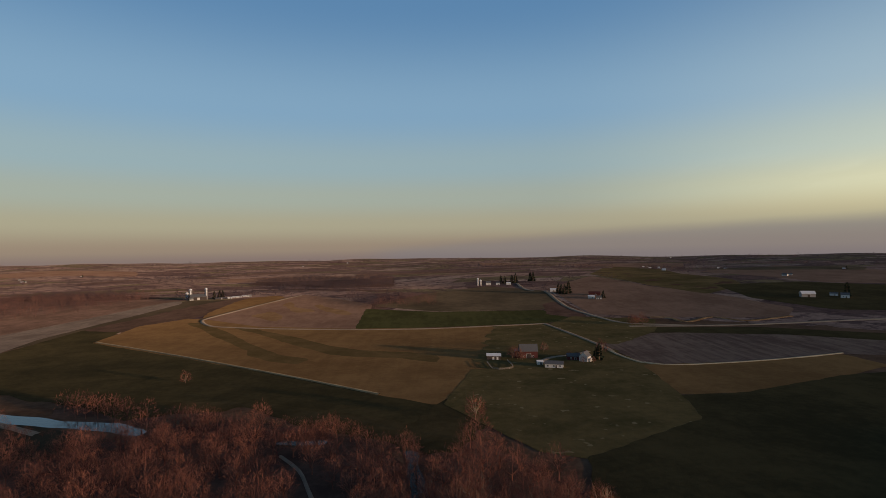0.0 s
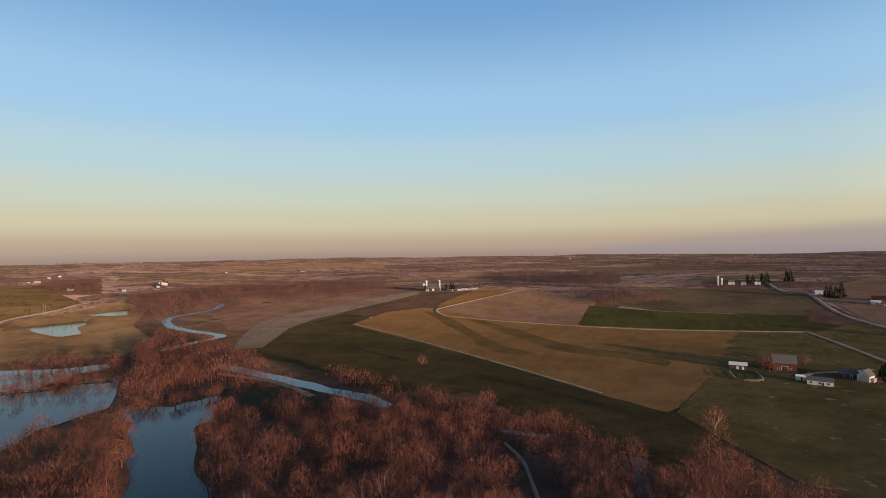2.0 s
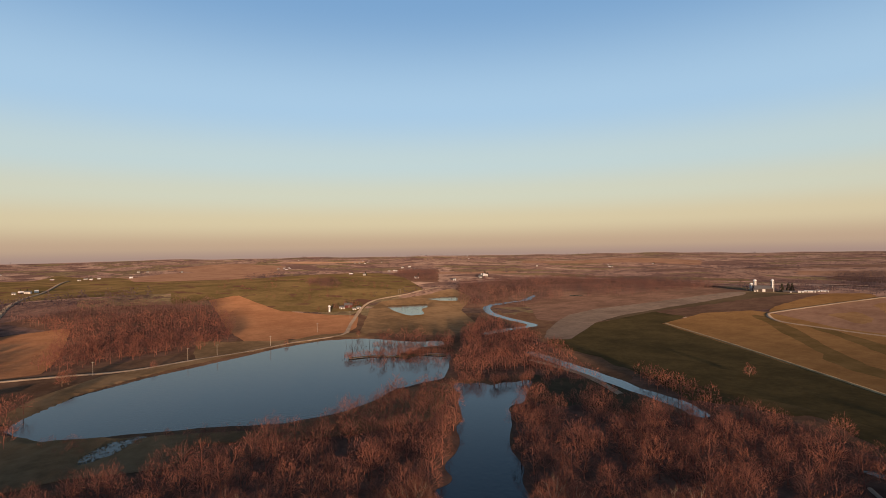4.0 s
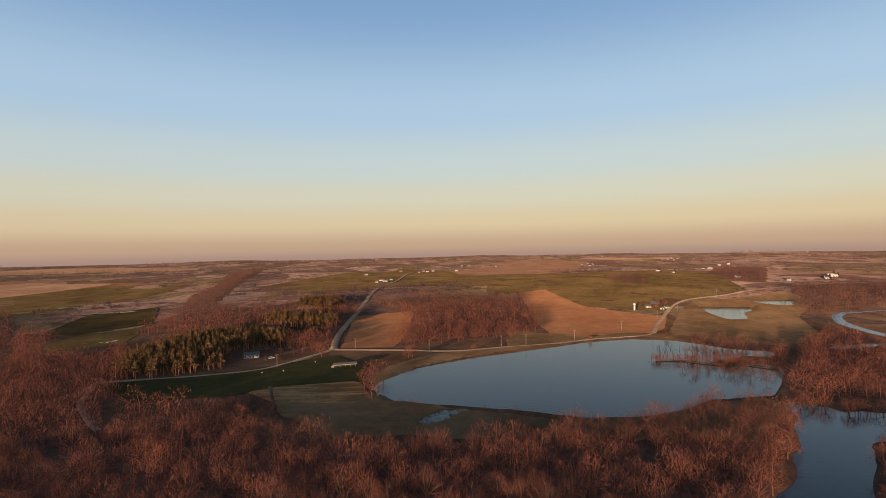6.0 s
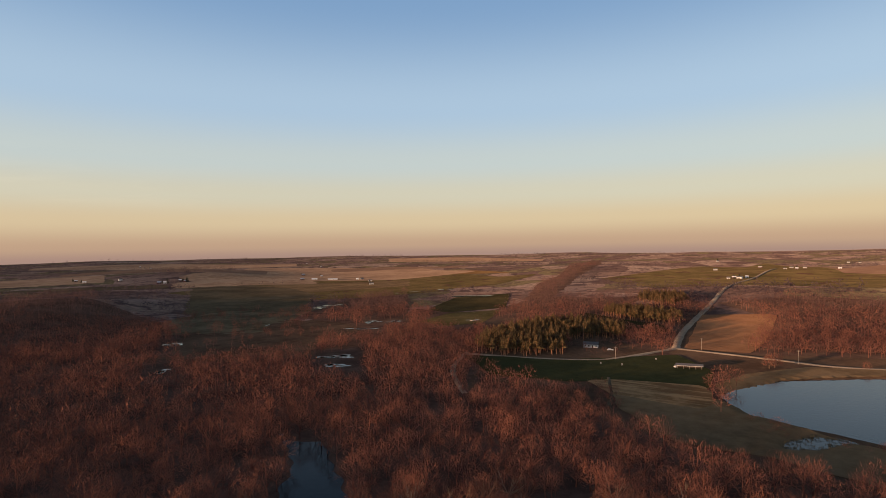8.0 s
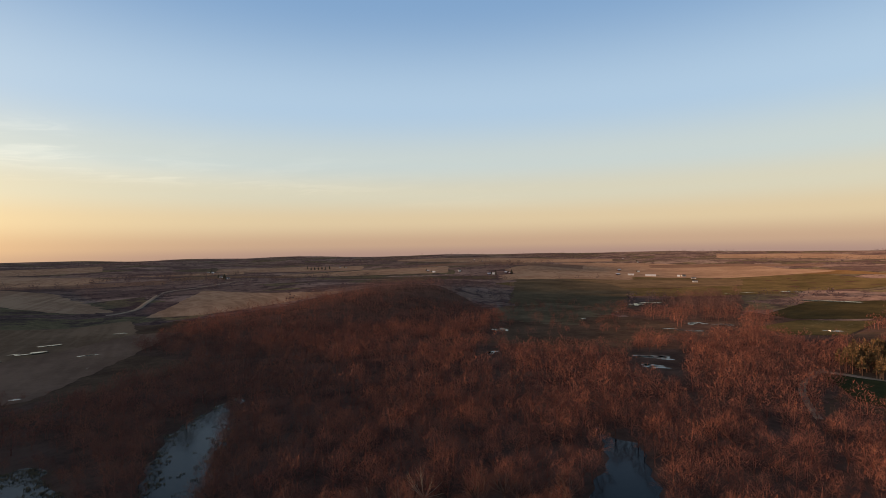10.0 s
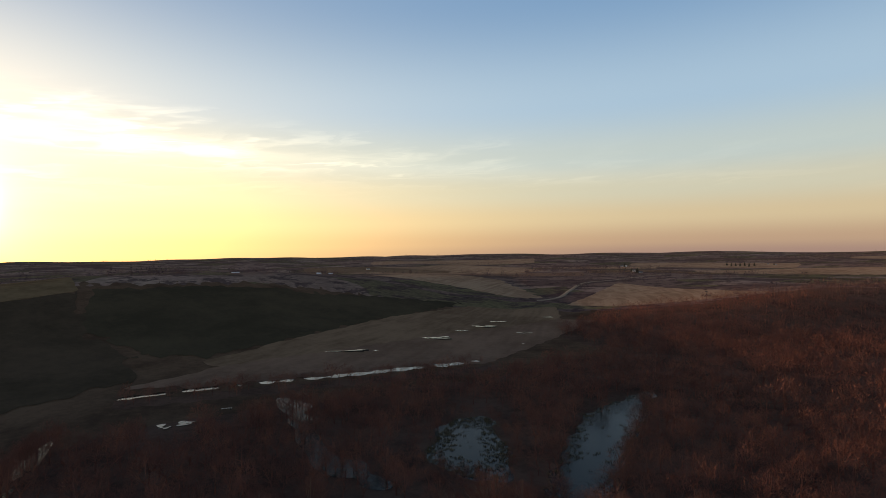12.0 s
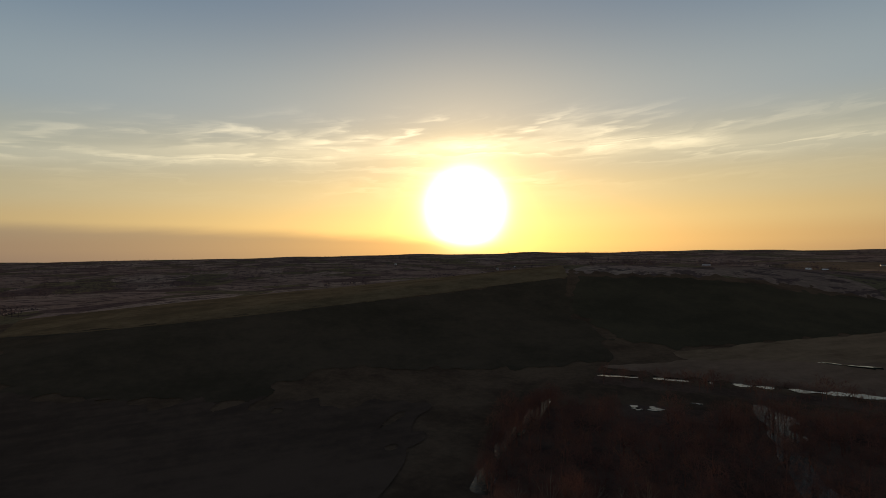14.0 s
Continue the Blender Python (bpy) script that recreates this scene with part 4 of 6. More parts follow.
def stand(at, turn=0.0, sink=0.0):
    """A pose on the land; turn 0 shows the thing's front to the middle of the place."""
    x, y = at
    return pose(x, y, float(height(x, y)) - sink, 0, 0, bearing_of(x, y) + turn)


def window(parent, x, y, z, w, h, side=-1):
    """A framed window with a sill, on a wall that faces along y."""
    y = y + 0.02 * side
    win = part("window", merge(box(x - w / 2, y, z, 0.12, 0.14, h + 0.12), box(x + w / 2, y, z, 0.12, 0.14, h + 0.12),
                               box(x, y, z + h / 2, w, 0.14, 0.12), box(x, y + 0.06 * side, z - h / 2, w + 0.2, 0.3, 0.1)), WHITE_WALL, parent)
    part("pane", box(x, y, z, w - 0.12, 0.05, h - 0.1), PANE, win, "dark glass")
    return win


def building(name, label, category, at, turn, long, wide, tall, pitch, wall, roof, windows=2, door=1, gable_window=False, group="", shed=False):
    """A pitched-roof building: walls with gables, two roof slopes, doors and windows."""
    ob = thing(name, label, category, stand(at, turn), group)
    x, y, e = long / 2, wide / 2, 0.35
    v = [(-x, -y, -1), (x, -y, -1), (x, y, -1), (-x, y, -1), (-x, -y, tall), (x, -y, tall), (x, y, tall), (-x, y, tall), (-x, 0, tall + pitch), (x, 0, tall + pitch)]
    f = [(0, 1, 5, 4), (2, 3, 7, 6), (1, 2, 6, 9, 5), (3, 0, 4, 8, 7), (4, 5, 9, 8), (6, 7, 8, 9)]
    part("wall", (v, f), wall, ob)
    drop, th = pitch * e / y, 0.18
    for side in (-1, 1):
        a = [(-x - e, side * (y + e), tall - drop), (x + e, side * (y + e), tall - drop), (x + e, 0, tall + pitch), (-x - e, 0, tall + pitch)]
        a = [(p, q, r + 0.03) for p, q, r in a]
        top = [(p, q, r + th) for p, q, r in a]
        part("roof", (a + top, [(0, 1, 2, 3), (4, 5, 6, 7), (0, 1, 5, 4), (1, 2, 6, 5), (2, 3, 7, 6), (3, 0, 4, 7)]), roof, ob)
    part("ridge_cap", box(0, 0, tall + pitch + th + 0.05, long + 2 * e, 0.5, 0.1), roof, ob)
    for k in range(door):
        big = tall > 4.2
        w, h = (3.2, 3.4) if big else (1.0, 2.05)
        dx = (k + 0.5) / door * long * 0.6 - long * 0.3 + (0.0 if big else long * 0.12)
        d = part("door", box(dx, -y - 0.03, h / 2, w, 0.1, h), DARK if wall is not DARK else WHITE_WALL, ob)
        part("door_frame", merge(box(dx - w / 2 - .08, -y - .04, h / 2, .16, .14, h), box(dx + w / 2 + .08, -y - .04, h / 2, .16, .14, h), box(dx, -y - .04, h + .08, w + .32, .14, .16)), WHITE_WALL, d)
    for k in range(windows):
        wx = (k + 0.5) / windows * long - long / 2
        if door and abs(wx - long * 0.12) < 1.2:
            wx -= 2.0
        window(ob, wx, -y, min(1.6, tall * 0.55), 1.0, 1.2)
    if gable_window:
        part("gable_window", box(x + 0.03, 0, tall + pitch * 0.35, 0.08, 0.9, 1.1), PANE, ob)
    return ob


def silo(at, label, tall=17.0, radius=2.6):
    ob = thing("silo", label, "silo", stand(at), "farm silos")
    part("barrel", lathe([(radius, -1), (radius, tall)], 18), CONCRETE, ob, smooth=True)
    part("dome", lathe([(radius + .1, tall - .1), (radius * .96, tall + .5), (radius * .75, tall + 1.3), (radius * .4, tall + 1.9), (0.05, tall + 2.1)], 18), WHITE_ROOF, ob, smooth=True)
    for z in np.arange(2, tall, 2.5):
        part("hoop", lathe([(radius + .01, z), (radius + .06, z + .02), (radius + .06, z + .16), (radius + .01, z + .18)], 18), STEEL, ob)
    part("chute", box(0, -radius - .35, tall / 2, .8, .7, tall - 1), WHITE_ROOF, ob)
    return ob


# ---- the farmstead ----
# closed dark walls stand in for the shed's open, shaded front
building("open_shed", "open cattle shed with a white metal roof", "shed", (36, 392), 0, 10, 6, 3.0, 1.2, DARK, WHITE_ROOF, 0, 2)
barn = building("barn", "weathered red barn with a grey gambrel roof", "barn", (62, 397), 6, 13, 9, 5.4, 4.2, RED_WALL, GREY_ROOF, 2, 1, True)
part("lean_to", box(-8.0, 0.5, 2.2, 4, 7, 6.4), RED_WALL, barn, "lower red side wing")
part("lean_to_roof", ([(-10.3, -3.4, 5.0), (-6, -3.4, 5.9), (-6, 4.4, 5.9), (-10.3, 4.4, 5.0), (-10.3, -3.4, 5.25), (-6, -3.4, 6.15), (-6, 4.4, 6.15), (-10.3, 4.4, 5.25)],
                      [(0, 1, 2, 3), (4, 5, 6, 7), (0, 1, 5, 4), (1, 2, 6, 5), (2, 3, 7, 6), (3, 0, 4, 7)]), GREY_ROOF, barn)
long_shed = building("long_shed", "long low white shed with small dark windows", "shed", (74, 362), -3, 12, 5.5, 2.7, 1.5, WHITE_WALL, GREY_ROOF, 3, 1)
building("small_shed", "small white shed beside the driveway", "shed", (66, 371), 10, 4, 3, 2.2, 0.8, WHITE_WALL, WHITE_ROOF, 0, 1)
house = building("farmhouse", "white farmhouse with a steep gable", "house", (100, 381), 70, 7.5, 6, 3.8, 2.8, WHITE_WALL, GREY_ROOF, 2, 1, True)
part("porch", box(0, -3.8, 1.2, 4, 1.6, 2.4), WHITE_WALL, house, "enclosed white porch")
part("chimney", box(1.5, 0.4, 6.9, 0.7, 0.7, 1.4), RED_WALL, house, "red brick chimney")
building("garage", "reddish brown garage beside the farmhouse", "garage", (93, 387), 8, 9, 6, 2.8, 1.6, RED_WALL, GREY_ROOF, 1, 1)


def pen(points):
    """A board fence round the cattle yard."""
    line = smooth_line(points, 3.0)
    ob = thing("yard_fence", "pale board fence round the cattle yard", "fence", pose(line[0][0], line[0][1], float(height(*line[0]))))
    inv = ob.matrix_world.inverted()
    for k, (x, y) in enumerate(line):
        p = inv @ Vector((x, y, float(height(x, y))))
        part("post", box(p.x, p.y, 0.6, 0.16, 0.16, 1.6), POLEWOOD, ob)
        if k:
            for z in (0.5, 0.95, 1.35):
                part("rail", tube((q.x, q.y, z), (p.x, p.y, z), 0.09, 0.09, 4), POLEWOOD, ob)
        q = p


# ---- woods ----


def tube(p, q, r0, r1, sides=4):
    p, q = np.array(p, float), np.array(q, float)
    d = (q - p) / (np.linalg.norm(q - p) + 1e-9)
    u = np.cross(d, (0.3, 1, 0.2))
    u /= np.linalg.norm(u)
    w = np.cross(d, u)
    a = np.arange(sides) * 2 * math.pi / sides
    c = np.cos(a)[:, None] * u + np.sin(a)[:, None] * w
    v = np.concatenate([p + c * r0, q + c * r1])
    k = np.arange(sides)
    return v, np.concatenate([np.stack([k, (k + 1) % sides, sides + (k + 1) % sides], 1), np.stack([k, sides + (k + 1) % sides, sides + k], 1)])


def join(pieces):
    vs, fs, base = [], [], 0
    for v, f in pieces:
        vs.append(v)
        fs.append(f + base)
        base += len(v)
    return np.concatenate(vs), np.concatenate(fs)


def sprigs(base, dirs, lengths, widths, rng, face=None):
    """Slender tapering blades for twigs and needles; face: the way that each blade's flat turns to."""
    side = np.cross(dirs, rng.normal(size=dirs.shape) if face is None else face + rng.normal(0, 0.25, dirs.shape))
    side /= np.linalg.norm(side, axis=1)[:, None] + 1e-9
    s = side * widths[:, None] / 2
    v = np.stack([base + s, base - s, base + dirs * lengths[:, None]], 1).reshape(-1, 3)
    return v, np.arange(len(v)).reshape(-1, 3)


def dome(rng, count, tall, lo, hi, low=0.3):
    """Places and outward ways in a rounded crown; lo and hi are the depths within it."""
    up = rng.uniform(-low, 1.0, count)
    a = rng.uniform(0, 2 * math.pi, count)
    flat = np.sqrt(1 - up ** 2)
    lobe = 1 + 0.16 * np.sin(a * 3 + rng.uniform(0, 6)) + 0.1 * np.sin(a * 5 + up * 4)
    out = np.stack([np.cos(a) * flat * 0.4 * lobe, np.sin(a) * flat * 0.4 * lobe, np.where(up > 0, up * 0.55 * lobe, up * 0.4)], 1) * tall
    k = rng.uniform(lo, hi, count)[:, None]
    heart = np.array((0, 0, 0.4 * tall))
    way_out = out / np.linalg.norm(out, axis=1)[:, None] + (0, 0, 0.25)
    return heart + out * k, way_out / np.linalg.norm(way_out, axis=1)[:, None]


def fan(rng, base, out, lie):
    """Ways of twigs that rise outwards and branch aside over the crown."""
    aside = np.cross(out, rng.normal(size=out.shape))
    aside /= np.linalg.norm(aside, axis=1)[:, None] + 1e-9
    d = out * (1 - lie) + aside * lie + (0, 0, 0.12)
    return d / np.linalg.norm(d, axis=1)[:, None]


def bare_tree(seed, tall=12.5, limbs=11, twigs=560, width=0.05, forks=3, low=0.5):
    """A leafless broadleaf with a rounded crown: trunk, limbs and twigs as three arrays."""
    rng = np.random.default_rng(seed)
    fork = tall * rng.uniform(0.16, 0.26)
    foot = np.array((*(rng.normal(0, 0.012, 2) * tall), fork))
    trunk = [tube((0, 0, -0.6), foot * (.6, .6, .6), 0.024 * tall, 0.018 * tall, 7), tube(foot * (.6, .6, .6), foot * (1, 1, 1.3), 0.018 * tall, 0.011 * tall, 7)]
    wood = []
    ends, _ = dome(rng, limbs, tall, 0.85, 1.0)
    for e in ends:
        e[2] = max(e[2], tall * 0.45)
        start = foot * (1, 1, rng.uniform(0.8, 1.25))
        elbow = start + (e - start) * 0.45 + np.array((*(e[:2] * 0.1), 0.02 * tall))
        wood += [tube(start, elbow, 0.0095 * tall, 0.0062 * tall, 3), tube(elbow, e, 0.0062 * tall, 0.0016 * tall, 3)]
        for _ in range(forks):
            p = elbow + (e - elbow) * rng.uniform(0, 0.6)
            q = p + (e - start) / np.linalg.norm(e - start) * tall * 0.2 + rng.normal(0, 0.06, 3) * tall + (0, 0, 0.03 * tall)
            wood.append(tube(p, q, 0.004 * tall, 0.0012 * tall, 3))
    base, out = dome(rng, twigs, tall, 0.6, 1.0, low)
    return join(trunk), join(wood), sprigs(base, fan(rng, base, out, 0.5), tall * rng.uniform(0.07, 0.15, twigs), width * rng.uniform(0.7, 1.4, twigs), rng, out)


def rough_tree(seed, tall=12.5, twigs=90, width=0.3, limbs=3):
    """A lighter leafless tree for the deep wood."""
    rng = np.random.default_rng(seed)
    base, out = dome(rng, twigs, tall, 0.6, 0.98, 0.35)
    wood = [tube((0, 0, -0.5), (0, 0, tall * 0.5), 0.2, 0.1, 3)]
    ends, _ = dome(rng, limbs, tall, 0.8, 0.95)
    wood += [tube((0, 0, tall * 0.22), e, 0.12, 0.04, 3) for e in ends]
    return join(wood + [sprigs(base, fan(rng, base, out, 0.5), tall * rng.uniform(0.08, 0.17, twigs), width * rng.uniform(0.6, 1.3, twigs), rng, out)])


def conifer(seed, tall=13.0, bare=0.45, spread=0.17, whorls=9, blades=11, width=0.5):
    """An evergreen: straight trunk and whorls of drooping needled boughs."""
    rng = np.random.default_rng(seed)
    trunk = tube((0, 0, -0.5), (0, 0, tall * 0.96), 0.026 * tall, 0.004 * tall, 6)
    b, d, L = [], [], []
    for w in range(whorls):
        k = w / (whorls - 1)
        z = tall * (bare + (0.98 - bare) * k)
        reach = tall * spread * (1.02 - k) ** 0.8 * rng.uniform(0.8, 1.2)
        for i in range(blades):
            a = rng.uniform(0, 2 * math.pi)
            b.append((0.1 * math.cos(a), 0.1 * math.sin(a), z + rng.uniform(-.4, .4)))
            v = np.array((math.cos(a), math.sin(a), rng.uniform(-0.35, 0.45)))
            d.append(v / np.linalg.norm(v))
            L.append(reach * rng.uniform(0.7, 1.1) + 0.3)
    b, d, L = np.array(b), np.array(d), np.array(L)
    tip = b + d * L[:, None]
    # each bough is a fan that is widest past its middle
    first = sprigs(tip, -d, L, np.full(len(L), width * 2.0), rng)
    second = sprigs(b + d * (L * 0.55)[:, None], d + rng.normal(0, 0.25, d.shape), L * 0.6, np.full(len(L), width * 1.6), rng)
    return trunk, join([first, second])


def scatter(name, label, category, shapes, spots, mat):
    """Many trees in one mesh: spots are rows of x, y, z, turn, size, shape."""
    vs, fs, base = [], [], 0
    for k, (v, f) in enumerate(shapes):
        s = spots[spots[:, 5].astype(int) % len(shapes) == k]
        if not len(s):
            continue
        c, sn = np.cos(s[:, 3])[:, None], np.sin(s[:, 3])[:, None]
        x = (v[:, 0] * c - v[:, 1] * sn) * s[:, 4:5] + s[:, 0:1]
        y = (v[:, 0] * sn + v[:, 1] * c) * s[:, 4:5] + s[:, 1:2]
        z = v[:, 2] * s[:, 4:5] + s[:, 2:3]
        vs.append(np.stack([x, y, z], -1).reshape(-1, 3))
        fs.append((f[None] + (np.arange(len(s)) * len(v))[:, None, None]).reshape(-1, 3) + base)
        base += len(s) * len(v)
    return tagged(new(name, mesh_of(name, np.concatenate(vs), np.concatenate(fs), mat, False)), label, category, kind="stuff")


PINES = []
PINES.append([(-351, -196), (-350, -172), (-363, -152), (-376, -136), (-425, -150), (-446, -145), (-463, -133), (-455, -114), (-496, -120), (-512, -143), (-516, -177), (-488, -204), (-443, -215), (-401, -214)])
PINES.append([(-588, -165), (-565, -129), (-551, -96), (-565, -86), (-597, -87), (-614, -116), (-622, -147), (-619, -173)])
PINES.append([(-713, -157), (-680, -128), (-669, -106), (-709, -97), (-736, -106), (-751, -136), (-746, -161)])


PUDDLES = []
PUDDLES += [((-356, -517), 12, 14), ((-365, -505), 18, 16), ((-368, -490), 10, 12), ((-378, -468), 12, 8)]
PUDDLES += [((-523, -532), 16, 26), ((-455, -499), 10, 14), ((-556, -537), 30, 10), ((-263, -443), 16, 18)]
PUDDLES += [((-197, -350), 12, 14), ((-287, -285), 16, 9), ((-270, -258), 20, 10), ((-452, -378), 18, 22)]
PUDDLES += [((-406, -357), 30, 8), ((190, -356), 26, 4), ((170, -369), 6, 4), ((144, -431), 22, 9)]
PUDDLES += [((134, -474), 12, 5), ((118, -504), 26, 8), ((114, -541), 16, 6), ((74, -483), 14, 6)]
PUDDLES += [((68, -437), 8, 5), ((66, -585), 10, 6), ((-528, -533), 12, 10), ((-510, -284), 22, 10), ((-728, -410), 60, 12)]
PUDDLES += [((-772, -549), 24, 8), ((-828, -520), 26, 10), ((-741, -563), 12, 8), ((-1026, -982), 30, 14)]
PUDDLES += [((-535, -533), 8, 5), ((-464, -359), 22, 12), ((-520, 583), 24, 8), ((184, -221), 5, 4)]
PUDDLES += [((191, -194), 14, 8), ((-294, -279), 26, 14)]


def gaps(x, y):
    """Where the wood stands thinner."""
    return np.sin(x / 23.0 + 1.7 * np.sin(y / 31.0)) + np.sin(y / 19.0 + 1.3 * np.sin(x / 27.0 + 1.0))


CLOSE = {"water_river_wood": 1.2, "water_river_bend": 1.2, "water_ditch": 2.0, "water_back_channel": 0.9, "water_channel_west": 2.0}


def plant(areas, step, seed, thin=True, reach=1900):
    rng = np.random.default_rng(seed)
    gx, gy = np.meshgrid(np.arange(-reach, reach, step), np.arange(-reach, reach, step))
    gx, gy = gx.ravel() + rng.uniform(-.45, .45, gx.size) * step, gy.ravel() + rng.uniform(-.45, .45, gx.size) * step
    ok = np.zeros(gx.shape, bool)
    for w in areas:
        wx, wy = np.array(w).T
        near = (gx > wx.min() - 9) & (gx < wx.max() + 9) & (gy > wy.min() - 9) & (gy < wy.max() + 9)
        ok[near] |= to_polygon(gx[near], gy[near], w) + ragged(gx[near], gy[near], 5 if thin else 1) > 0
    gx, gy = gx[ok], gy[ok]
    ok = np.ones(gx.shape, bool)
    for c in CLEAR if thin else []:
        ok &= to_polygon(gx, gy, c) < 0
    for c in PINES if thin else []:
        ok &= to_polygon(gx, gy, c) < 0
    for name, label, s, level, line in WATERS:
        if "river" in name or "channel" in name or "ditch" in name:
            ok &= to_line(gx, gy, line) > CLOSE.get(name, 6.5)
        else:
            ok &= to_polygon(gx, gy, line) < -1
    r = np.hypot(gx, gy)
    if thin:
        # open wet ground lies round and before each pool
        for (px, py), long, wide in PUDDLES:
            d = math.hypot(px, py)
            u, v = d - (gx * px + gy * py) / d, np.abs(gx * py - gy * px) / d
            ok &= ~((u > -wide / 2 - 6) & (u < wide / 2 + 0.115 * d) & (v < long * 0.7))
        ahead = 1 + 20 / np.maximum(r, 1)
        ok &= (r < 520) | (to_line(gx * ahead, gy * ahead, RIVER) > 12)
        ok &= (gaps(gx, gy) > -1.8) | (r > 500)
        ok &= (r < 520) | (rng.uniform(size=r.size) < np.clip(1.5 - r / 1000, 0.35, 1))
    gx, gy, r = gx[ok], gy[ok], r[ok]
    o = np.argsort(r)
    gx, gy, r = gx[o], gy[o], r[o]
    stand_up = np.sin(gx / 4.6 + 1.5 * np.sin(gy / 6.3)) + np.sin(gy / 4.1 + 1.5 * np.sin(gx / 5.3 + 2.0)) + 0.6 * np.sin(gx / 17.0 + 2 * np.sin(gy / 23.0))
    big = np.clip(rng.normal(0.9, 0.09, r.size) + 0.13 * stand_up, 0.5, 1.3) if thin else np.clip(rng.normal(1.0, 0.12, r.size), 0.6, 1.4)
    return np.stack([gx, gy, height(gx, gy), rng.uniform(0, 6.28, r.size), big, rng.integers(0, 6, r.size)], 1), r


spots, away = plant(WOODS, 7.0, 5)
first = int(np.searchsorted(away, 140))
single, rest = spots[first:first + 300], np.concatenate([spots[:first], spots[first + 300:]])
rest_away = np.hypot(rest[:, 0], rest[:, 1])

near_kinds = []
for k in range(6):
    trunk, limb, twig = bare_tree(80 + k, 11.5, 14, 1300, 0.046, 3, 0.3)
    near_kinds.append((mesh_of("trunk", *trunk, BARK), mesh_of("limbs", *limb, PALE_BARK if k in (1, 4) else BARK), mesh_of("twig_spray", *twig, TWIG, False)))


def near_tree(kind, m, label, group, kinds=near_kinds):
    ob = thing("bare_tree", label, "tree", m, group)
    trunk, limb, twig = kinds[kind]
    part("trunk", trunk, None, ob)
    crown = part("crown", limb, None, ob)
    tagged(part("twig_spray", twig, None, crown), kind="stuff")
    return ob


firsts = {}
for x, y, z, turn, size, kind in single:
    m = pose(x, y, z, 0, 0, math.degrees(turn)) @ Matrix.Diagonal((size, size, size, 1))
    if kind not in firsts:
        firsts[kind] = near_tree(int(kind), m, "leafless reddish brown tree in the river wood", "bare trees of the wood")
    else:
        t = copy_thing(firsts[kind], pose(x, y, z, 0, 0, math.degrees(turn)))
        t.scale = (size, size, size)

mid = [join(bare_tree(20 + k, 11.5, 5, 340, 0.1, 1, 0.3)) for k in range(6)]
light = [rough_tree(40 + k, 12, 104, 0.25) for k in range(6)]
thin = [rough_tree(60 + k, 12.5, 38, 0.45, 0) for k in range(6)]
scatter("near_wood", "dense leafless reddish brown wood", "trees", mid, rest[(rest_away > 140) & (rest_away < 275)], TWIGS)
scatter("wood_under", "dense leafless reddish brown wood", "trees", light, rest[((rest_away >= 275) & (rest_away < 540)) | (rest_away <= 140)], TWIGS)
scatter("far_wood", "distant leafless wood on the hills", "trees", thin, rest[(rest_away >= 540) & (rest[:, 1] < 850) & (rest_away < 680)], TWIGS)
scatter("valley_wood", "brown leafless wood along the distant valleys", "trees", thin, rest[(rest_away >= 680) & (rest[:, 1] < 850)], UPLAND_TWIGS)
scatter("hill_wood", "leafless distant hill wood, haze and shade in its colour", "trees", thin, rest[(rest_away >= 540) & (rest[:, 1] >= 850)], HAZE_SHADE_TWIGS)



def far_woods():
    """Clumps and shelter woods on the open upland, thinning out with distance."""
    rng = np.random.default_rng(21)
    m = 44000
    r = np.exp(rng.uniform(math.log(700), math.log(4700), m))
    a = rng.uniform(0, 2 * math.pi, m)
    x, y = r * np.cos(a), r * np.sin(a)
    f = np.sin(x / 210 + 1.6 * np.sin(y / 330)) + np.sin(y / 260 + 1.4 * np.sin(x / 240)) + 0.6 * np.sin((x - y) / 67) + 0.5 * np.sin((x + 2 * y) / 41)
    strip = np.abs(np.sin(x / 190 + 0.8 * np.sin(y / 700))) < 0.03
    strip |= np.abs(np.sin(y / 230 + 0.8 * np.sin(x / 650))) < 0.03
    ok = (f > 0.55) | (strip & (f > -0.6))
    x, y, r = x[ok], y[ok], r[ok]
    ok = np.ones(x.shape, bool)
    for p in FIELDS:
        ok &= to_polygon(x, y, p) < 0
    for name, label, s, level, line in WATERS:
        ok &= to_line(x, y, line) > 15
    x, y, r = x[ok], y[ok], r[ok]
    return np.stack([x, y, height(x, y), rng.uniform(0, 6.28, x.size), rng.uniform(0.7, 1.15, x.size) * (1 + r / 9000), rng.integers(0, 4, x.size)], 1)


scatter("upland_woods", "leafless upland clumps, haze and shade in their colour", "trees", [rough_tree(70 + k, 11, 13, 1.5, 0) for k in range(4)], far_woods(), HAZE_SHADE_TWIGS)

# evergreen stands
stand_spots, stand_away = plant(PINES, 5.2, 9, False, 900)
pine_kinds = [conifer(100 + k, 11.5, 0.46, 0.17) for k in range(4)]
pine_meshes = [(mesh_of("trunk", *t, PINE_BARK), mesh_of("needles", *c, NEEDLES, False)) for t, c in pine_kinds]
for x, y, z, turn, size, kind in stand_spots[:120]:
    ob = thing("pine_tree", "tall plantation pine with a bare reddish trunk", "tree", pose(x, y, z, 0, 0, math.degrees(turn)), "planted pines")
    ob.scale = (size, size, size)
    part("trunk", pine_meshes[int(kind) % 4][0], None, ob)
    part("crown", pine_meshes[int(kind) % 4][1], None, ob)
scatter("pine_stand_trunks", "reddish trunks of planted pines", "trees", [t for t, c in pine_kinds], stand_spots[120:], PINE_BARK)
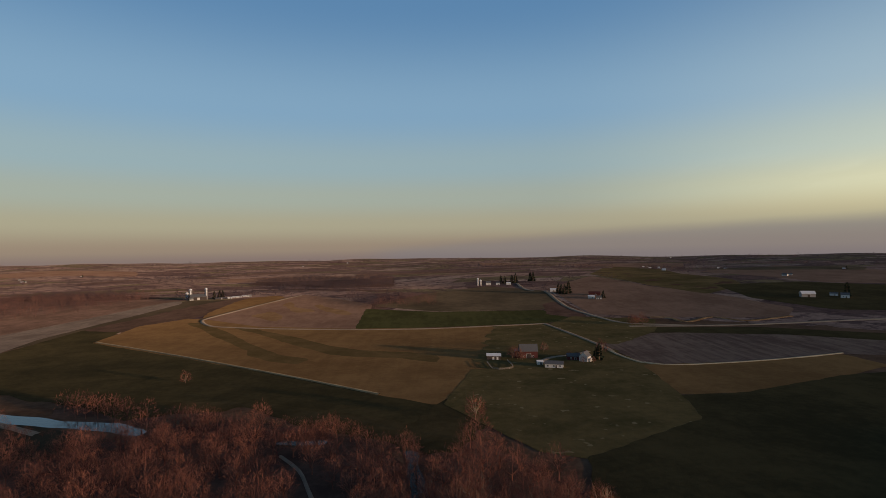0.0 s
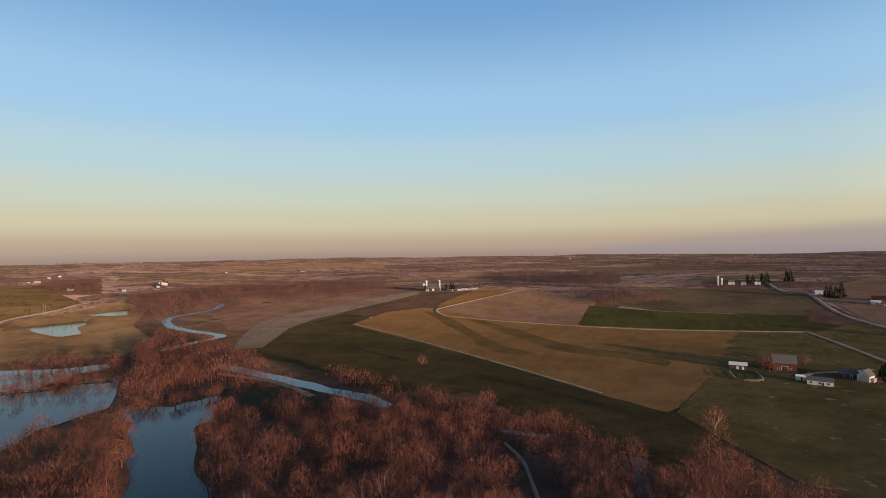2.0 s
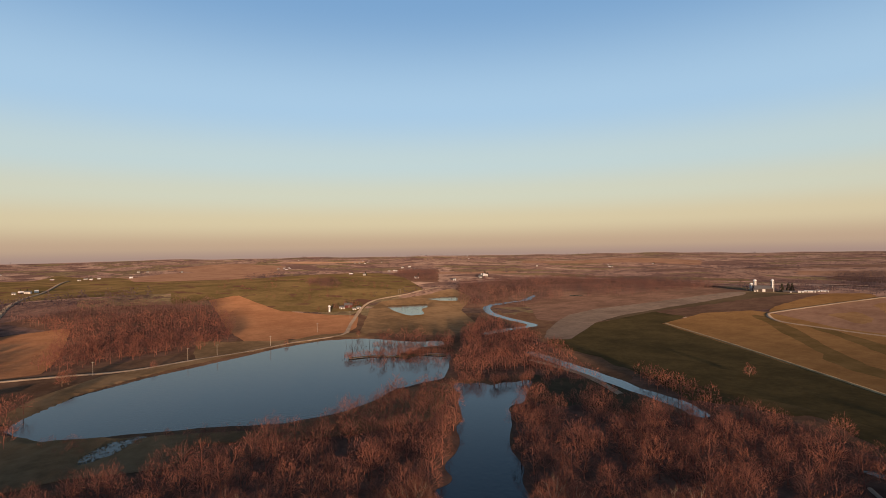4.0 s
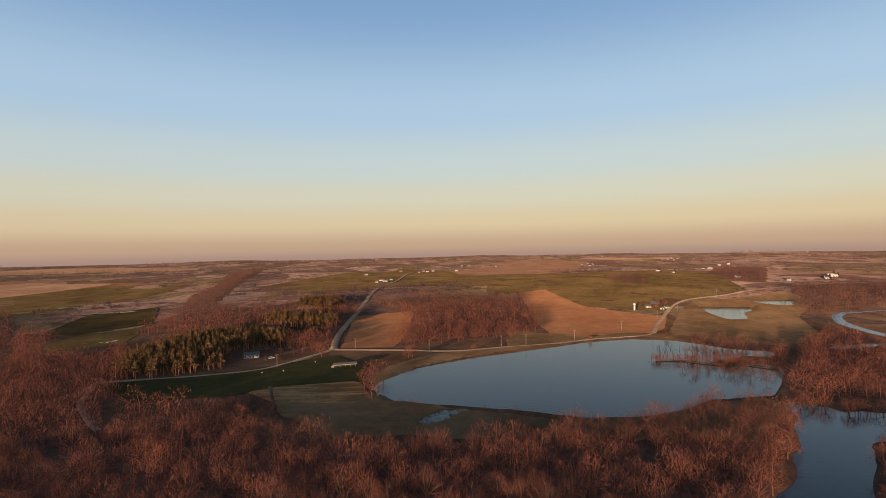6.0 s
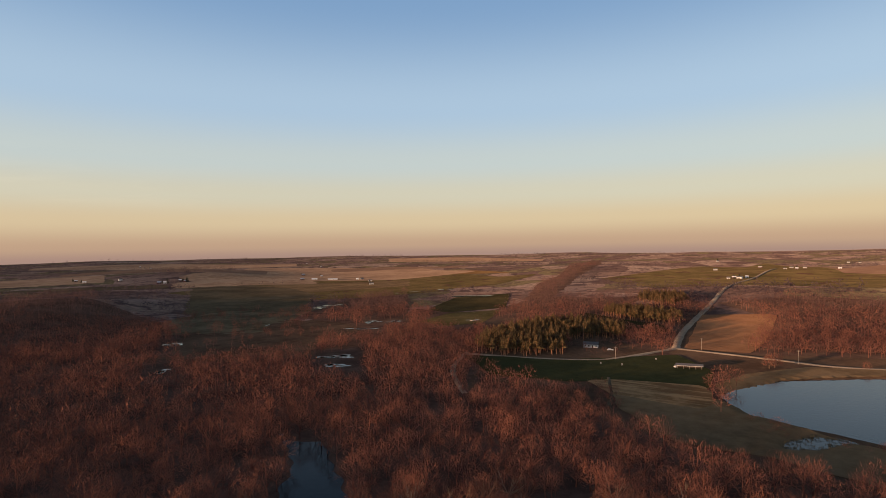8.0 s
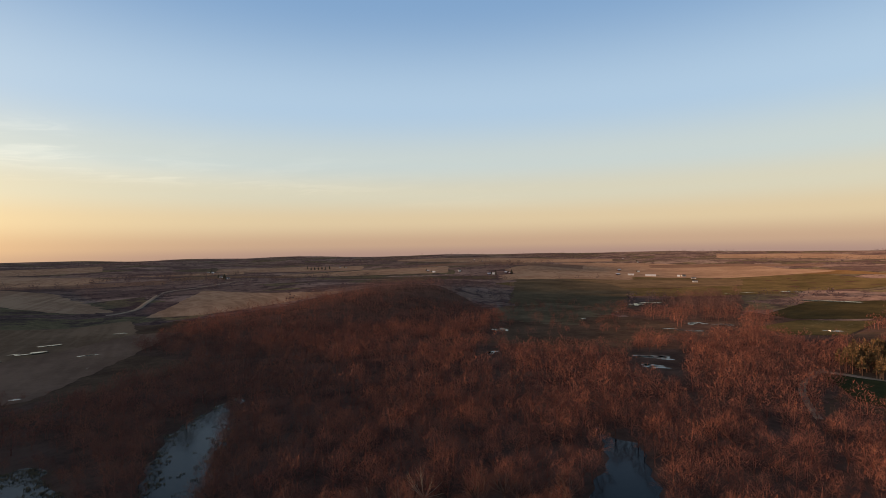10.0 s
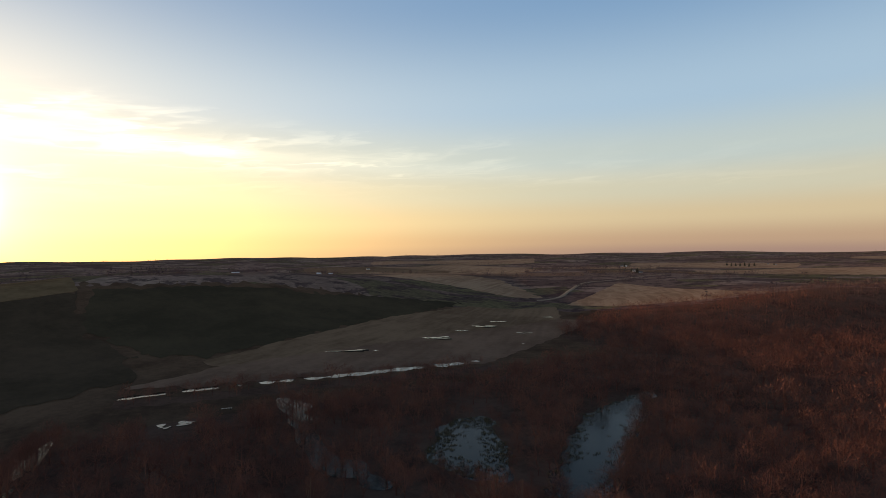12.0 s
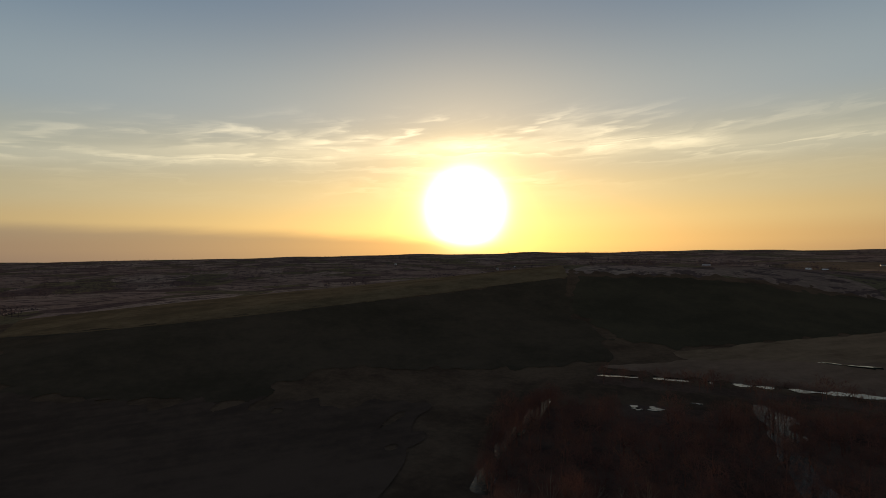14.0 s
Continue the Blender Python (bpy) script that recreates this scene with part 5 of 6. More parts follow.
scatter("pine_stand", "planted stand of olive green pines", "trees", [c for t, c in pine_kinds], stand_spots[120:], NEEDLES)

spruce_mesh = [(mesh_of("trunk", *t, BARK), mesh_of("crown", *c, NEEDLE, False)) for t, c in (conifer(120 + k, 12.0, 0.05, 0.26, 12, 16, 0.5) for k in range(3))]


def spruce(at, size, label="dark evergreen tree beside the farm buildings"):
    x, y = at
    ob = thing("spruce_tree", label, "tree", pose(x, y, float(height(x, y)), 0, 0, x * 7 % 360), "farmyard evergreens")
    ob.scale = (size, size, size)
    k = int(abs(x)) % 3
    part("trunk", spruce_mesh[k][0], None, ob)
    part("crown", spruce_mesh[k][1], None, ob)


yard_kinds = []
for k in range(6):
    trunk, limb, twig = bare_tree(180 + k, 12.5, 10, 460, 0.2, 2)
    yard_kinds.append((mesh_of("trunk", *trunk, BARK), mesh_of("limbs", *limb, PALE_BARK if k in (1, 4) else BARK), mesh_of("twig_spray", *twig, TWIG, False)))


def yard_tree(at, size, kind=0, label="leafless tree in the farmyard"):
    x, y = at
    size *= 0.95
    ob = near_tree(kind, pose(x, y, float(height(x, y)), 0, 0, x * 5 % 360), label, "yard trees", yard_kinds)
    ob.scale = (size, size, size)


spruce((111, 384), 1.0)
spruce((109, 386), 0.75)
yard_tree((53, 389), 0.85)
yard_tree((50, 395), 0.8, 2)
yard_tree((56, 386), 0.6, 3)
yard_tree((77, 415), 0.7, 1)
yard_tree((119, 405), 1.0, 4)
yard_tree((96, 387), 0.5, 5)
yard_tree((91, 390), 0.5, 2)
yard_tree((97, 374), 0.45, 1)
yard_tree((104, 374), 0.4, 3)
yard_tree((14, 251), 1.05, 1, "pale dead tree standing at the wood's edge")
yard_tree((193, 549), 1.0, 0, "leafless trees by the road junction")
yard_tree((195, 546), 0.9, 3, "leafless trees by the road junction")
yard_tree((204, 550), 1.1, 5, "leafless trees by the road junction")
yard_tree((-161, 332), 0.7, 4, "leafless bush on the river bank")
yard_tree((-399, -5), 0.9, 2, "leafless tree on the lake bank")
yard_tree((-395, -8), 0.8, 3, "leafless tree on the lake bank")
yard_tree((-405, -143), 0.9, 5, "leafless tree beside the park house")
yard_tree((-450, 213), 0.5, 2, "leafless tree on the lake bank")
yard_tree((-450, 146), 0.4, 4, "leafless bush on the lake bank")
yard_tree((-417, 43), 0.5, 0, "leafless bush on the lake bank")
yard_tree((-249, 136), 0.8, 0, "dark spreading leafless tree on the shore")


def fallen(at, turn, label):
    """A dead tree that lies in the water."""
    x, y = at
    ob = thing("fallen_tree", label, "fallen tree", pose(x, y, 0.5, 0, 78, turn))
    trunk, limb, twig = yard_kinds[0]
    part("trunk", trunk, None, ob)
    part("branches", limb, None, ob)


fallen((-206, 145), 250, "dead fallen tree lying in the backwater")
fallen((-216, 155), 215, "dead fallen tree lying in the backwater")


def flooded_trees():
    """Low trees on the spit and in the shallow end of the lake."""
    rng = np.random.default_rng(31)
    line = np.array(smooth_line(SPIT, 2.0))
    along = line[rng.integers(0, len(line), 90)] + rng.normal(0, 1.6, (90, 2))
    back = line[rng.integers(len(line) // 3, len(line), 130)] * rng.uniform(1.02, 1.2, (130, 1)) + rng.normal(0, 4, (130, 2))
    front = line[rng.integers(len(line) // 4, len(line), 50)] * rng.uniform(0.9, 0.99, (50, 1)) + rng.normal(0, 3, (50, 2))
    p = np.concatenate([along, back, front])
    m = len(p)
    return np.stack([p[:, 0], p[:, 1], np.full(m, 0.0), rng.uniform(0, 6.28, m), rng.uniform(0.28, 0.6, m), rng.integers(0, 6, m)], 1)


scatter("flooded_trees", "low leafless trees standing in the lake's shallow end", "trees", light, flooded_trees(), TWIGS)


def snags():
    """Dark drowned stems, leaning and broken, in the shallow end of the lake."""
    rng = np.random.default_rng(32)
    line = np.array(smooth_line(SPIT, 2.0))
    pieces = []
    for _ in range(110):
        x, y = line[rng.integers(0, len(line))] * rng.uniform(0.97, 1.16) + rng.normal(0, 3.0, 2)
        up, tip = rng.uniform(1.5, 6.0), rng.normal(0, 1.6, 2)
        pieces.append(tube((x, y, -0.3), (x + tip[0], y + tip[1], up), 0.14, 0.05, 4))
    for k in range(26):
        x, y = line[rng.integers(0, len(line))] + rng.normal(0, 2.0, 2)
        tip = rng.normal(0, 4.5, 2)
        pieces.append(tube((x, y, 0.25), (x + tip[0], y + tip[1], rng.uniform(0.3, 0.9)), 0.2, 0.08, 5))
    tagged(new("drowned_stems", mesh_of("drowned_stems", *join(pieces), DARK)), "dark dead stems standing and lying in shallow water", "dead wood", kind="stuff")


snags()


def stems(name, label, line, count, seed, spread, lo, hi):
    """Slender trees that stand in the flooded edge of a channel."""
    rng = np.random.default_rng(seed)
    p = np.array(smooth_line(line, 2.0))
    p = p[rng.integers(0, len(p), count)] + rng.normal(0, spread, (count, 2))
    rows = np.stack([p[:, 0], p[:, 1], height(p[:, 0], p[:, 1]) - 0.5, rng.uniform(0, 6.28, count), rng.uniform(lo, hi, count), rng.integers(0, 6, count)], 1)
    scatter(name, label, "trees", light if count > 100 else mid, rows, TWIGS)


stems("channel_trees", "leafless trees standing along a flooded channel", BACK_CHANNEL, 60, 41, 2.2, 0.5, 0.95)
stems("swale_trees", "slender leafless trees standing in the flooded swale", WEST_CHANNEL, 50, 47, 3.5, 0.4, 0.8)
stems("ditch_trees", "small leafless trees along the flooded ditch", DITCH, 130, 42, 2.5, 0.22, 0.5)
stems("reach_trees", "leafless trees leaning over the river in the wood", WOOD_REACH, 14, 43, 3.0, 0.6, 1.0)
stems("bend_trees", "leafless trees leaning over the river bend", WOOD_BEND, 10, 44, 3.0, 0.6, 1.0)
stems("slough_trees", "leafless trees on the wet edge of the slough", SLOUGH + SLOUGH[:1], 40, 45, 2.5, 0.4, 0.9)
stems("backwater_trees", "leafless trees overhanging the still backwater", BACKWATER[:3], 24, 46, 2.5, 0.4, 0.8)
pen([(30, 380), (32, 360), (36, 356), (46, 361), (45, 384)])

# ---- park ----
building("park_house", "pale low house among the pines", "house", (-416, -128), -4, 11, 6, 2.6, 1.4, WHITE_WALL, GREY_ROOF, 4, 1)


def shelter(at):
    ob = thing("picnic_shelter", "long open picnic shelter with a grey roof", "shelter", stand(at, 4))
    for i in range(5):
        for side in (-1, 1):
            part("post", box(-7 + 3.5 * i, 1.9 * side, 1.2, 0.2, 0.2, 2.6), POLEWOOD, ob)
    for side in (-1, 1):
        a = [(-8, 2.6 * side, 2.4), (8, 2.6 * side, 2.4), (8, 0, 3.4), (-8, 0, 3.4)]
        part("roof", (a + [(p, q, r + .15) for p, q, r in a], [(0, 1, 2, 3), (4, 5, 6, 7), (0, 1, 5, 4), (1, 2, 6, 5), (2, 3, 7, 6), (3, 0, 4, 7)]), GREY_ROOF, ob)
    part("fascia", box(0, -2.65, 2.4, 16, 0.1, 0.25), WHITE_WALL, ob, "pale front board")
    part("back_wall", box(0, 1.95, 1.2, 14, 0.12, 2.4), DARK, ob)


def car(at, label, paint, turn=0):
    ob = thing("parked_car", label, "car", stand(at, turn))
    v = [(-2.2, -.85, .45), (2.2, -.85, .45), (2.2, .85, .45), (-2.2, .85, .45), (-2.2, -.85, .85), (2.2, -.85, .75), (2.2, .85, .75), (-2.2, .85, .85), (-2.15, -.8, 1.0), (1.2, -.8, .98), (1.2, .8, .98), (-2.15, .8, 1.0)]
    part("body", (v, [(0, 3, 2, 1), (0, 1, 5, 4), (1, 2, 6, 5), (2, 3, 7, 6), (3, 0, 4, 7), (4, 5, 9, 8), (6, 7, 11, 10), (5, 6, 10, 9), (7, 4, 8, 11), (8, 9, 10, 11)]), paint, ob)
    v = [(-2.0, -.78, 1.0), (1.1, -.78, .98), (1.1, .78, .98), (-2.0, .78, 1.0), (-1.7, -.65, 1.55), (.3, -.65, 1.55), (.3, .65, 1.55), (-1.7, .65, 1.55)]
    part("cabin_glass", (v, [(0, 1, 5, 4), (1, 2, 6, 5), (2, 3, 7, 6), (3, 0, 4, 7)]), PANE, ob)
    part("roof", box(-.7, 0, 1.58, 2.1, 1.35, .08), paint, ob)
    for x in (-1.4, 1.4):
        for y in (-.8, .8):
            w, f = lathe([(.2, -.11), (.33, -.1), (.33, .1), (.2, .11)], 12)
            wheel = part("wheel", ([(a + x, c + y, b + .33) for a, b, c in w], f), RUBBER, ob)
            w, f = lathe([(.19, -.12), (.19, .12)], 10)
            part("rim", ([(a + x, c + y, b + .33) for a, b, c in w], f), STEEL, wheel)


shelter((-371, -51))
car((-372, -59), "white parked car beside the picnic shelter", WHITE_ROOF, 70)
car((-409, -111), "white parked car on the park road", WHITE_ROOF, 10)


def pole(at, tall=9.0, turn=0.0):
    ob = thing("utility_pole", "weathered wooden utility pole beside the road", "pole", stand(at, turn), "utility poles")
    part("shaft", lathe([(.2, -.5), (.17, 3), (.13, tall)], 8), POLEWOOD, ob)
    part("crossarm", box(0, 0, tall - .5, 2.2, .14, .16), POLEWOOD, ob)
    for x in (-1, -.4, .4, 1):
        part("insulator", lathe([(.06, tall - .42), (.08, tall - .3), (.03, tall - .2)], 6) if not x else ([(a + x, b, c) for a, b, c in lathe([(.06, tall - .42), (.08, tall - .3), (.03, tall - .2)], 6)[0]], lathe([(.06, 0), (.08, 1), (.03, 2)], 6)[1]), CONCRETE, ob)


for at in ((-419, 8), (-433, 67), (-451, 133), (-441, -52), (-378, -99), (-436, 88), (-495, 191), (-549, 250), (-589, 292), (-672, 385), (-676, 385)):
    pole(at, 9.0, 20)


def post(at, tall, label):
    ob = thing("sign_post", label, "post", stand(at))
    part("shaft", box(0, 0, tall / 2 - .2, .12, .12, tall + .4), WHITE_WALL, ob)
    part("plate", box(0, -.08, tall - .3, .7, .04, .6), WHITE_WALL, ob, "plain white plate")


for at in ((-356, -103), (-359, -90), (-386, -74)):
    post(at, 1.8, "small white post on the park lawn")

# ---- other farms ----
building("machine_shed", "white shed beside the hill road", "shed", (171, 835), 0, 9, 7, 3, 1.6, WHITE_WALL, WHITE_ROOF, 0, 1)
for at, size in (((173, 806), 1.2), ((176, 800), 1.2), ((180, 795), 1.2), ((188, 805), 1.5)):
    spruce(at, size)
building("farm_shed", "small white shed by a red barn", "shed", (208, 753), 0, 9, 6, 3, 1.4, WHITE_WALL, WHITE_ROOF, 0, 1)
building("barn", "low red barn on the hillside", "barn", (219, 777), 0, 16, 8, 3, 2.2, RED_WALL, RED_WALL, 0, 1)
silo((62, 967), "white concrete silo on the far farm", 13, 1.8)
silo((68, 978), "white concrete silo on the far farm", 9, 1.8)
building("barn", "white barn on the hill farm", "barn", (83, 987), 0, 9, 7, 4, 3, WHITE_WALL, GREY_ROOF, 0, 1)
building("farmhouse", "white farmhouse under dark evergreens", "house", (100, 983), 0, 7, 6, 3.5, 2, WHITE_WALL, GREY_ROOF, 2, 1)
building("machine_shed", "long white shed on the hill farm", "shed", (119, 977), 0, 8, 6, 3, 1.4, WHITE_WALL, WHITE_ROOF, 0, 1)
spruce((108, 1005), 1.3)
spruce((115, 1003), 1.2)
spruce((129, 1011), 1.3)
spruce((136, 1009), 1.5)
spruce((168, 1036), 1.4)
spruce((173, 1033), 1.5)
silo((-372, 786), "tall white silo on the crest", 14, 2.4)
silo((-349, 786), "tall white silo with a dark chute", 15, 2.0)
silo((-376, 784), "shorter white silo on the crest", 9, 2.2)
building("barn", "dark timber barn between two silos", "barn", (-359, 781), 10, 22, 11, 4.5, 3.5, DARK, GREY_ROOF, 0, 1)
building("farmhouse", "white farmhouse beside the silos", "house", (-364, 772), 0, 5, 4.5, 2.8, 1.6, WHITE_WALL, GREY_ROOF, 2, 1)
for at in ((-344, 802), (-342, 816), (-338, 818)):
    spruce(at, 0.9)
for at in ((-317, 793), (-315, 806), (-309, 809), (-306, 822), (-300, 826)):
    building("low_shed", "long low white shed in a row", "shed", at, 0, 6, 4, 1.7, 0.6, WHITE_WALL, WHITE_ROOF, 0, 1, group="row of low sheds")
building("low_shed", "long low dark shed beside the barn", "shed", (-328, 786), 0, 14, 5, 1.6, 0.8, DARK, GREY_ROOF, 0, 1)
silo((-605, 249), "pale silo beside the clay field", 6.5, 1.6)
building("farmhouse", "white farmhouse near the lake road", "house", (-618, 271), 0, 6, 4.5, 2.2, 1.5, WHITE_WALL, GREY_ROOF, 3, 1)
building("barn", "weathered red barn near the lake road", "barn", (-624, 282), 0, 10, 7, 3.2, 2.4, RED_WALL, GREY_ROOF, 0, 1)
building("farm_shed", "small white shed near the lake road", "shed", (-604, 281), 0, 4.5, 3.6, 1.9, 0.9, WHITE_WALL, GREY_ROOF, 0, 1)
building("farm_shed", "small white shed near the lake road", "shed", (-609, 289), 20, 4.5, 3.6, 1.9, 1.2, WHITE_WALL, GREY_ROOF, 0, 1)
for at in ((-620, 263), (-631, 281), (-620, 285), (-625, 294)):
    yard_tree(at, 0.7, 3, "leafless tree in the lake road farmyard")
building("barn", "grey barn with a white gable in pasture", "barn", (472, 694), 20, 16, 9, 4.5, 3, CONCRETE, WHITE_ROOF, 0, 1)
building("farm_shed", "small white shed in dark pasture", "shed", (510, 699), 0, 9, 5, 3, 1.2, WHITE_WALL, GREY_ROOF, 0, 1)
building("farmhouse", "white farmhouse under a tall evergreen", "house", (509, 678), 0, 9, 7, 4, 2.5, WHITE_WALL, GREY_ROOF, 1, 1)
spruce((522, 692), 1.5)
building("greenhouse", "long low white greenhouse on the ridge", "greenhouse", (-998, -968), 0, 24, 7, 2.4, 1.6, WHITE_WALL, WHITE_ROOF, 0, 1)
building("greenhouse", "long low white greenhouse on the ridge", "greenhouse", (-974, -1008), 0, 14, 7, 2.4, 1.6, WHITE_WALL, WHITE_ROOF, 0, 1)
building("silver_shed", "low white building by the ditch", "shed", (624, -861), 0, 26, 9, 3.4, 1.6, WHITE_WALL, WHITE_ROOF, 0, 1)
building("silver_shed", "low white building on the crest", "shed", (604, -752), 0, 12, 8, 3.4, 1.6, WHITE_WALL, WHITE_ROOF, 0, 1)

rng = random.Random(11)


def outlying(at, tree=False, long=None):
    """A small farm building seen far away; its cladding and size differ from farm to farm."""
    kind = rng.choice(("farmhouse", "farm_shed", "barn", "farm_shed"))
    tone, wall, roof = rng.choice((("white", WHITE_WALL, GREY_ROOF), ("white", WHITE_WALL, GREY_ROOF), ("white", WHITE_WALL, WHITE_ROOF), ("red", RED_WALL, WHITE_ROOF)))
    long = long or rng.uniform(5, 10)
    building(kind, f"distant {tone} {kind.replace('_', ' ')} among open fields", kind.split("_")[-1].replace("farmhouse", "house"), at, rng.uniform(-30, 30), long, long * 0.55, rng.uniform(2.4, 3.6), rng.uniform(1.2, 2.2), wall, roof, 1, 1, group="distant farm buildings")
    if tree:
        x, y = at
        spruce((x * 1.012 + 6, y * 1.012), rng.uniform(0.55, 0.95), "dark evergreen beside a distant farm")


for at in [(-2340, 755), (-2313, 721), (-2207, 735), (-2581, 1207), (-2566, 1227), (-2513, 1232), (-2580, 1282), (-1686, 922), (-1690, 954), (-1064, 520), (-1089, 500)]:
    outlying(at, rng.random() < 0.4)
for at in [(-1745, 1063), (-1933, 1121), (-863, 685), (-873, 701), (-925, 569), (-837, 600), (-2991, 2269), (-3554, 1247), (-2582, 1366), (-1532, 1500), (-1391, 1776), (-1371, 2022)]:
    outlying(at, rng.random() < 0.4)
for at in [(-2496, -229), (-1531, -146), (-1169, -89), (-1192, -81), (-1187, -71), (-1211, -60), (-1859, -57), (-1725, 5), (-1985, 23), (-1685, 31), (-1968, 57)]:
    outlying(at, rng.random() < 0.4)
for at in [(-1815, 132), (-2569, 213), (-2542, 245), (-2391, 353), (-2073, 677), (-2394, 794), (-2766, 1343), (-3101, 1549), (-1721, 963), (-1898, 1098), (-1963, 1172)]:
    outlying(at, rng.random() < 0.4)
for at in [(-658, -1160), (-668, -1154), (-716, -1175), (-719, -1159), (-953, -1030), (-1163, -1253), (-1140, -1150), (-1034, -917), (-1056, -922), (-1012, -856), (-913, -769)]:
    outlying(at, rng.random() < 0.6)
for at in [(-34, -2026), (-46, -1932), (-48, -1304), (-59, -1250), (-555, -2264), (-561, -2189), (-574, -1348), (-574, -1309), (-640, -1288), (-1395, -2620), (-1376, -2494), (-2212, -2350), (-1688, -1706)]:
    outlying(at, rng.random() < 0.7)
for at in [(1449, -864), (1665, -1066), (1128, -842), (863, -687), (1253, -983), (1191, -985), (539, -910), (515, -914), (700, -1466), (641, -838)]:
    outlying(at, rng.random() < 0.5)
for at in [(702, 1816), (546, 1323), (861, 1674), (873, 1654), (679, 1046), (658, 1030), (216, 744), (1044, 1393), (1577, 3705)]:
    outlying(at, rng.random() < 0.5)
for at in [(-1376, 1746), (-1492, 1882), (-927, 743), (-905, 733), (-893, 708), (-645, 3605), (-803, 3064), (468, 4082), (860, 2251), (752, 1868), (721, 1928), (-3357, 2534)]:
    outlying(at, rng.random() < 0.4)
for at in [(4421, 817), (4030, 541), (2121, -769), (4749, -1210), (1617, -963), (1183, -938), (636, -798), (703, -970)]:
    outlying(at, rng.random() < 0.4)
for at in [(-416, -2258), (-421, -2207), (-433, -2195), (-445, -2182), (-465, -2207), (-468, -2155), (-490, -2178), (-44, -2015), (-52, -1229), (-672, -1152), (-715, -1146)]:
    spruce(at, 1.05, "dark evergreen in a farm shelter belt")
for at in [(1337, -1006), (1281, -980), (1297, -1011), (1299, -1041), (1236, -1012), (1241, -1038), (913, -1213), (891, -1205), (891, -1229), (867, -1223), (860, -1248), (826, -1245)]:
    spruce(at, 1.15, "dark evergreen in a farm shelter belt")

# ---- standing water in the wet meadows ----


def puddle(at, long, wide, turn=0.0):
    x, y = at
    rnd = random.Random(int(x * 31 + y * 17))
    m = stand(at, turn)
    verts, faces, k = [], [], 9
    for b in range(6):
        ox, oy = rnd.uniform(-.42, .42) * long, rnd.uniform(-.42, .42) * wide
        a, c = long * rnd.uniform(.1, .34), wide * rnd.uniform(.1, .32)
        ring = [(ox + a * math.cos(2 * math.pi * i / k) * rnd.uniform(.6, 1.2), oy + c * math.sin(2 * math.pi * i / k) * rnd.uniform(.6, 1.2)) for i in range(k)]
        o = len(verts)
        verts += [(p, q, 0) for p, q in ring] + [(ox + (p - ox) * 1.1, oy + (q - oy) * 1.1, -2) for p, q in ring]
        faces += [tuple(range(o, o + k))] + [(o + i, o + i + k, o + (i + 1) % k + k, o + (i + 1) % k) for i in range(k)]
    top = max(float(height(*(m @ Vector((p, q, 0))).xy)) for p, q, r in verts if r == 0) + 0.25
    me = bpy.data.meshes.new("water_puddle")
    me.from_pydata(verts, [], faces)
    me.materials.append(CLEAR_WATER)
    ob = new("water_puddle", me)
    ob.matrix_world = pose(x, y, top, 0, 0, bearing_of(x, y) + turn)
    tagged(ob, "bright standing water in a wet meadow", "water", kind="structure")


for spot in PUDDLES:
    puddle(*spot)


def tussocks(name, label, outline, count, seed, lean):
    """Sedge tussocks standing in shallow water."""
    rng = np.random.default_rng(seed)
    p = np.array(outline)
    x, y = rng.uniform(p[:, 0].min(), p[:, 0].max(), count * 6), rng.uniform(p[:, 1].min(), p[:, 1].max(), count * 6)
    s = to_polygon(x, y, outline)
    ok = (s > -4) & (rng.uniform(size=x.size) < np.clip(1.0 - s / lean, 0.04, 1))
    x, y = x[ok][:count], y[ok][:count]
    blades = []
    for k in range(3):
        n = 16
        a = rng.uniform(0, 6.28, n)
        d = np.stack([np.cos(a) * .6, np.sin(a) * .6, np.full(n, .8)], 1)
        blades.append(sprigs(np.stack([np.cos(a) * .25, np.sin(a) * .25, np.full(n, -.2)], 1), d, rng.uniform(.6, 1.2, n), np.full(n, .3), rng))
    rows = np.stack([x, y, np.zeros(x.size), rng.uniform(0, 6.28, x.size), rng.uniform(.5, 1.3, x.size), rng.integers(0, 3, x.size)], 1)
    scatter(name, label, "sedge", blades, rows, SEDGE)


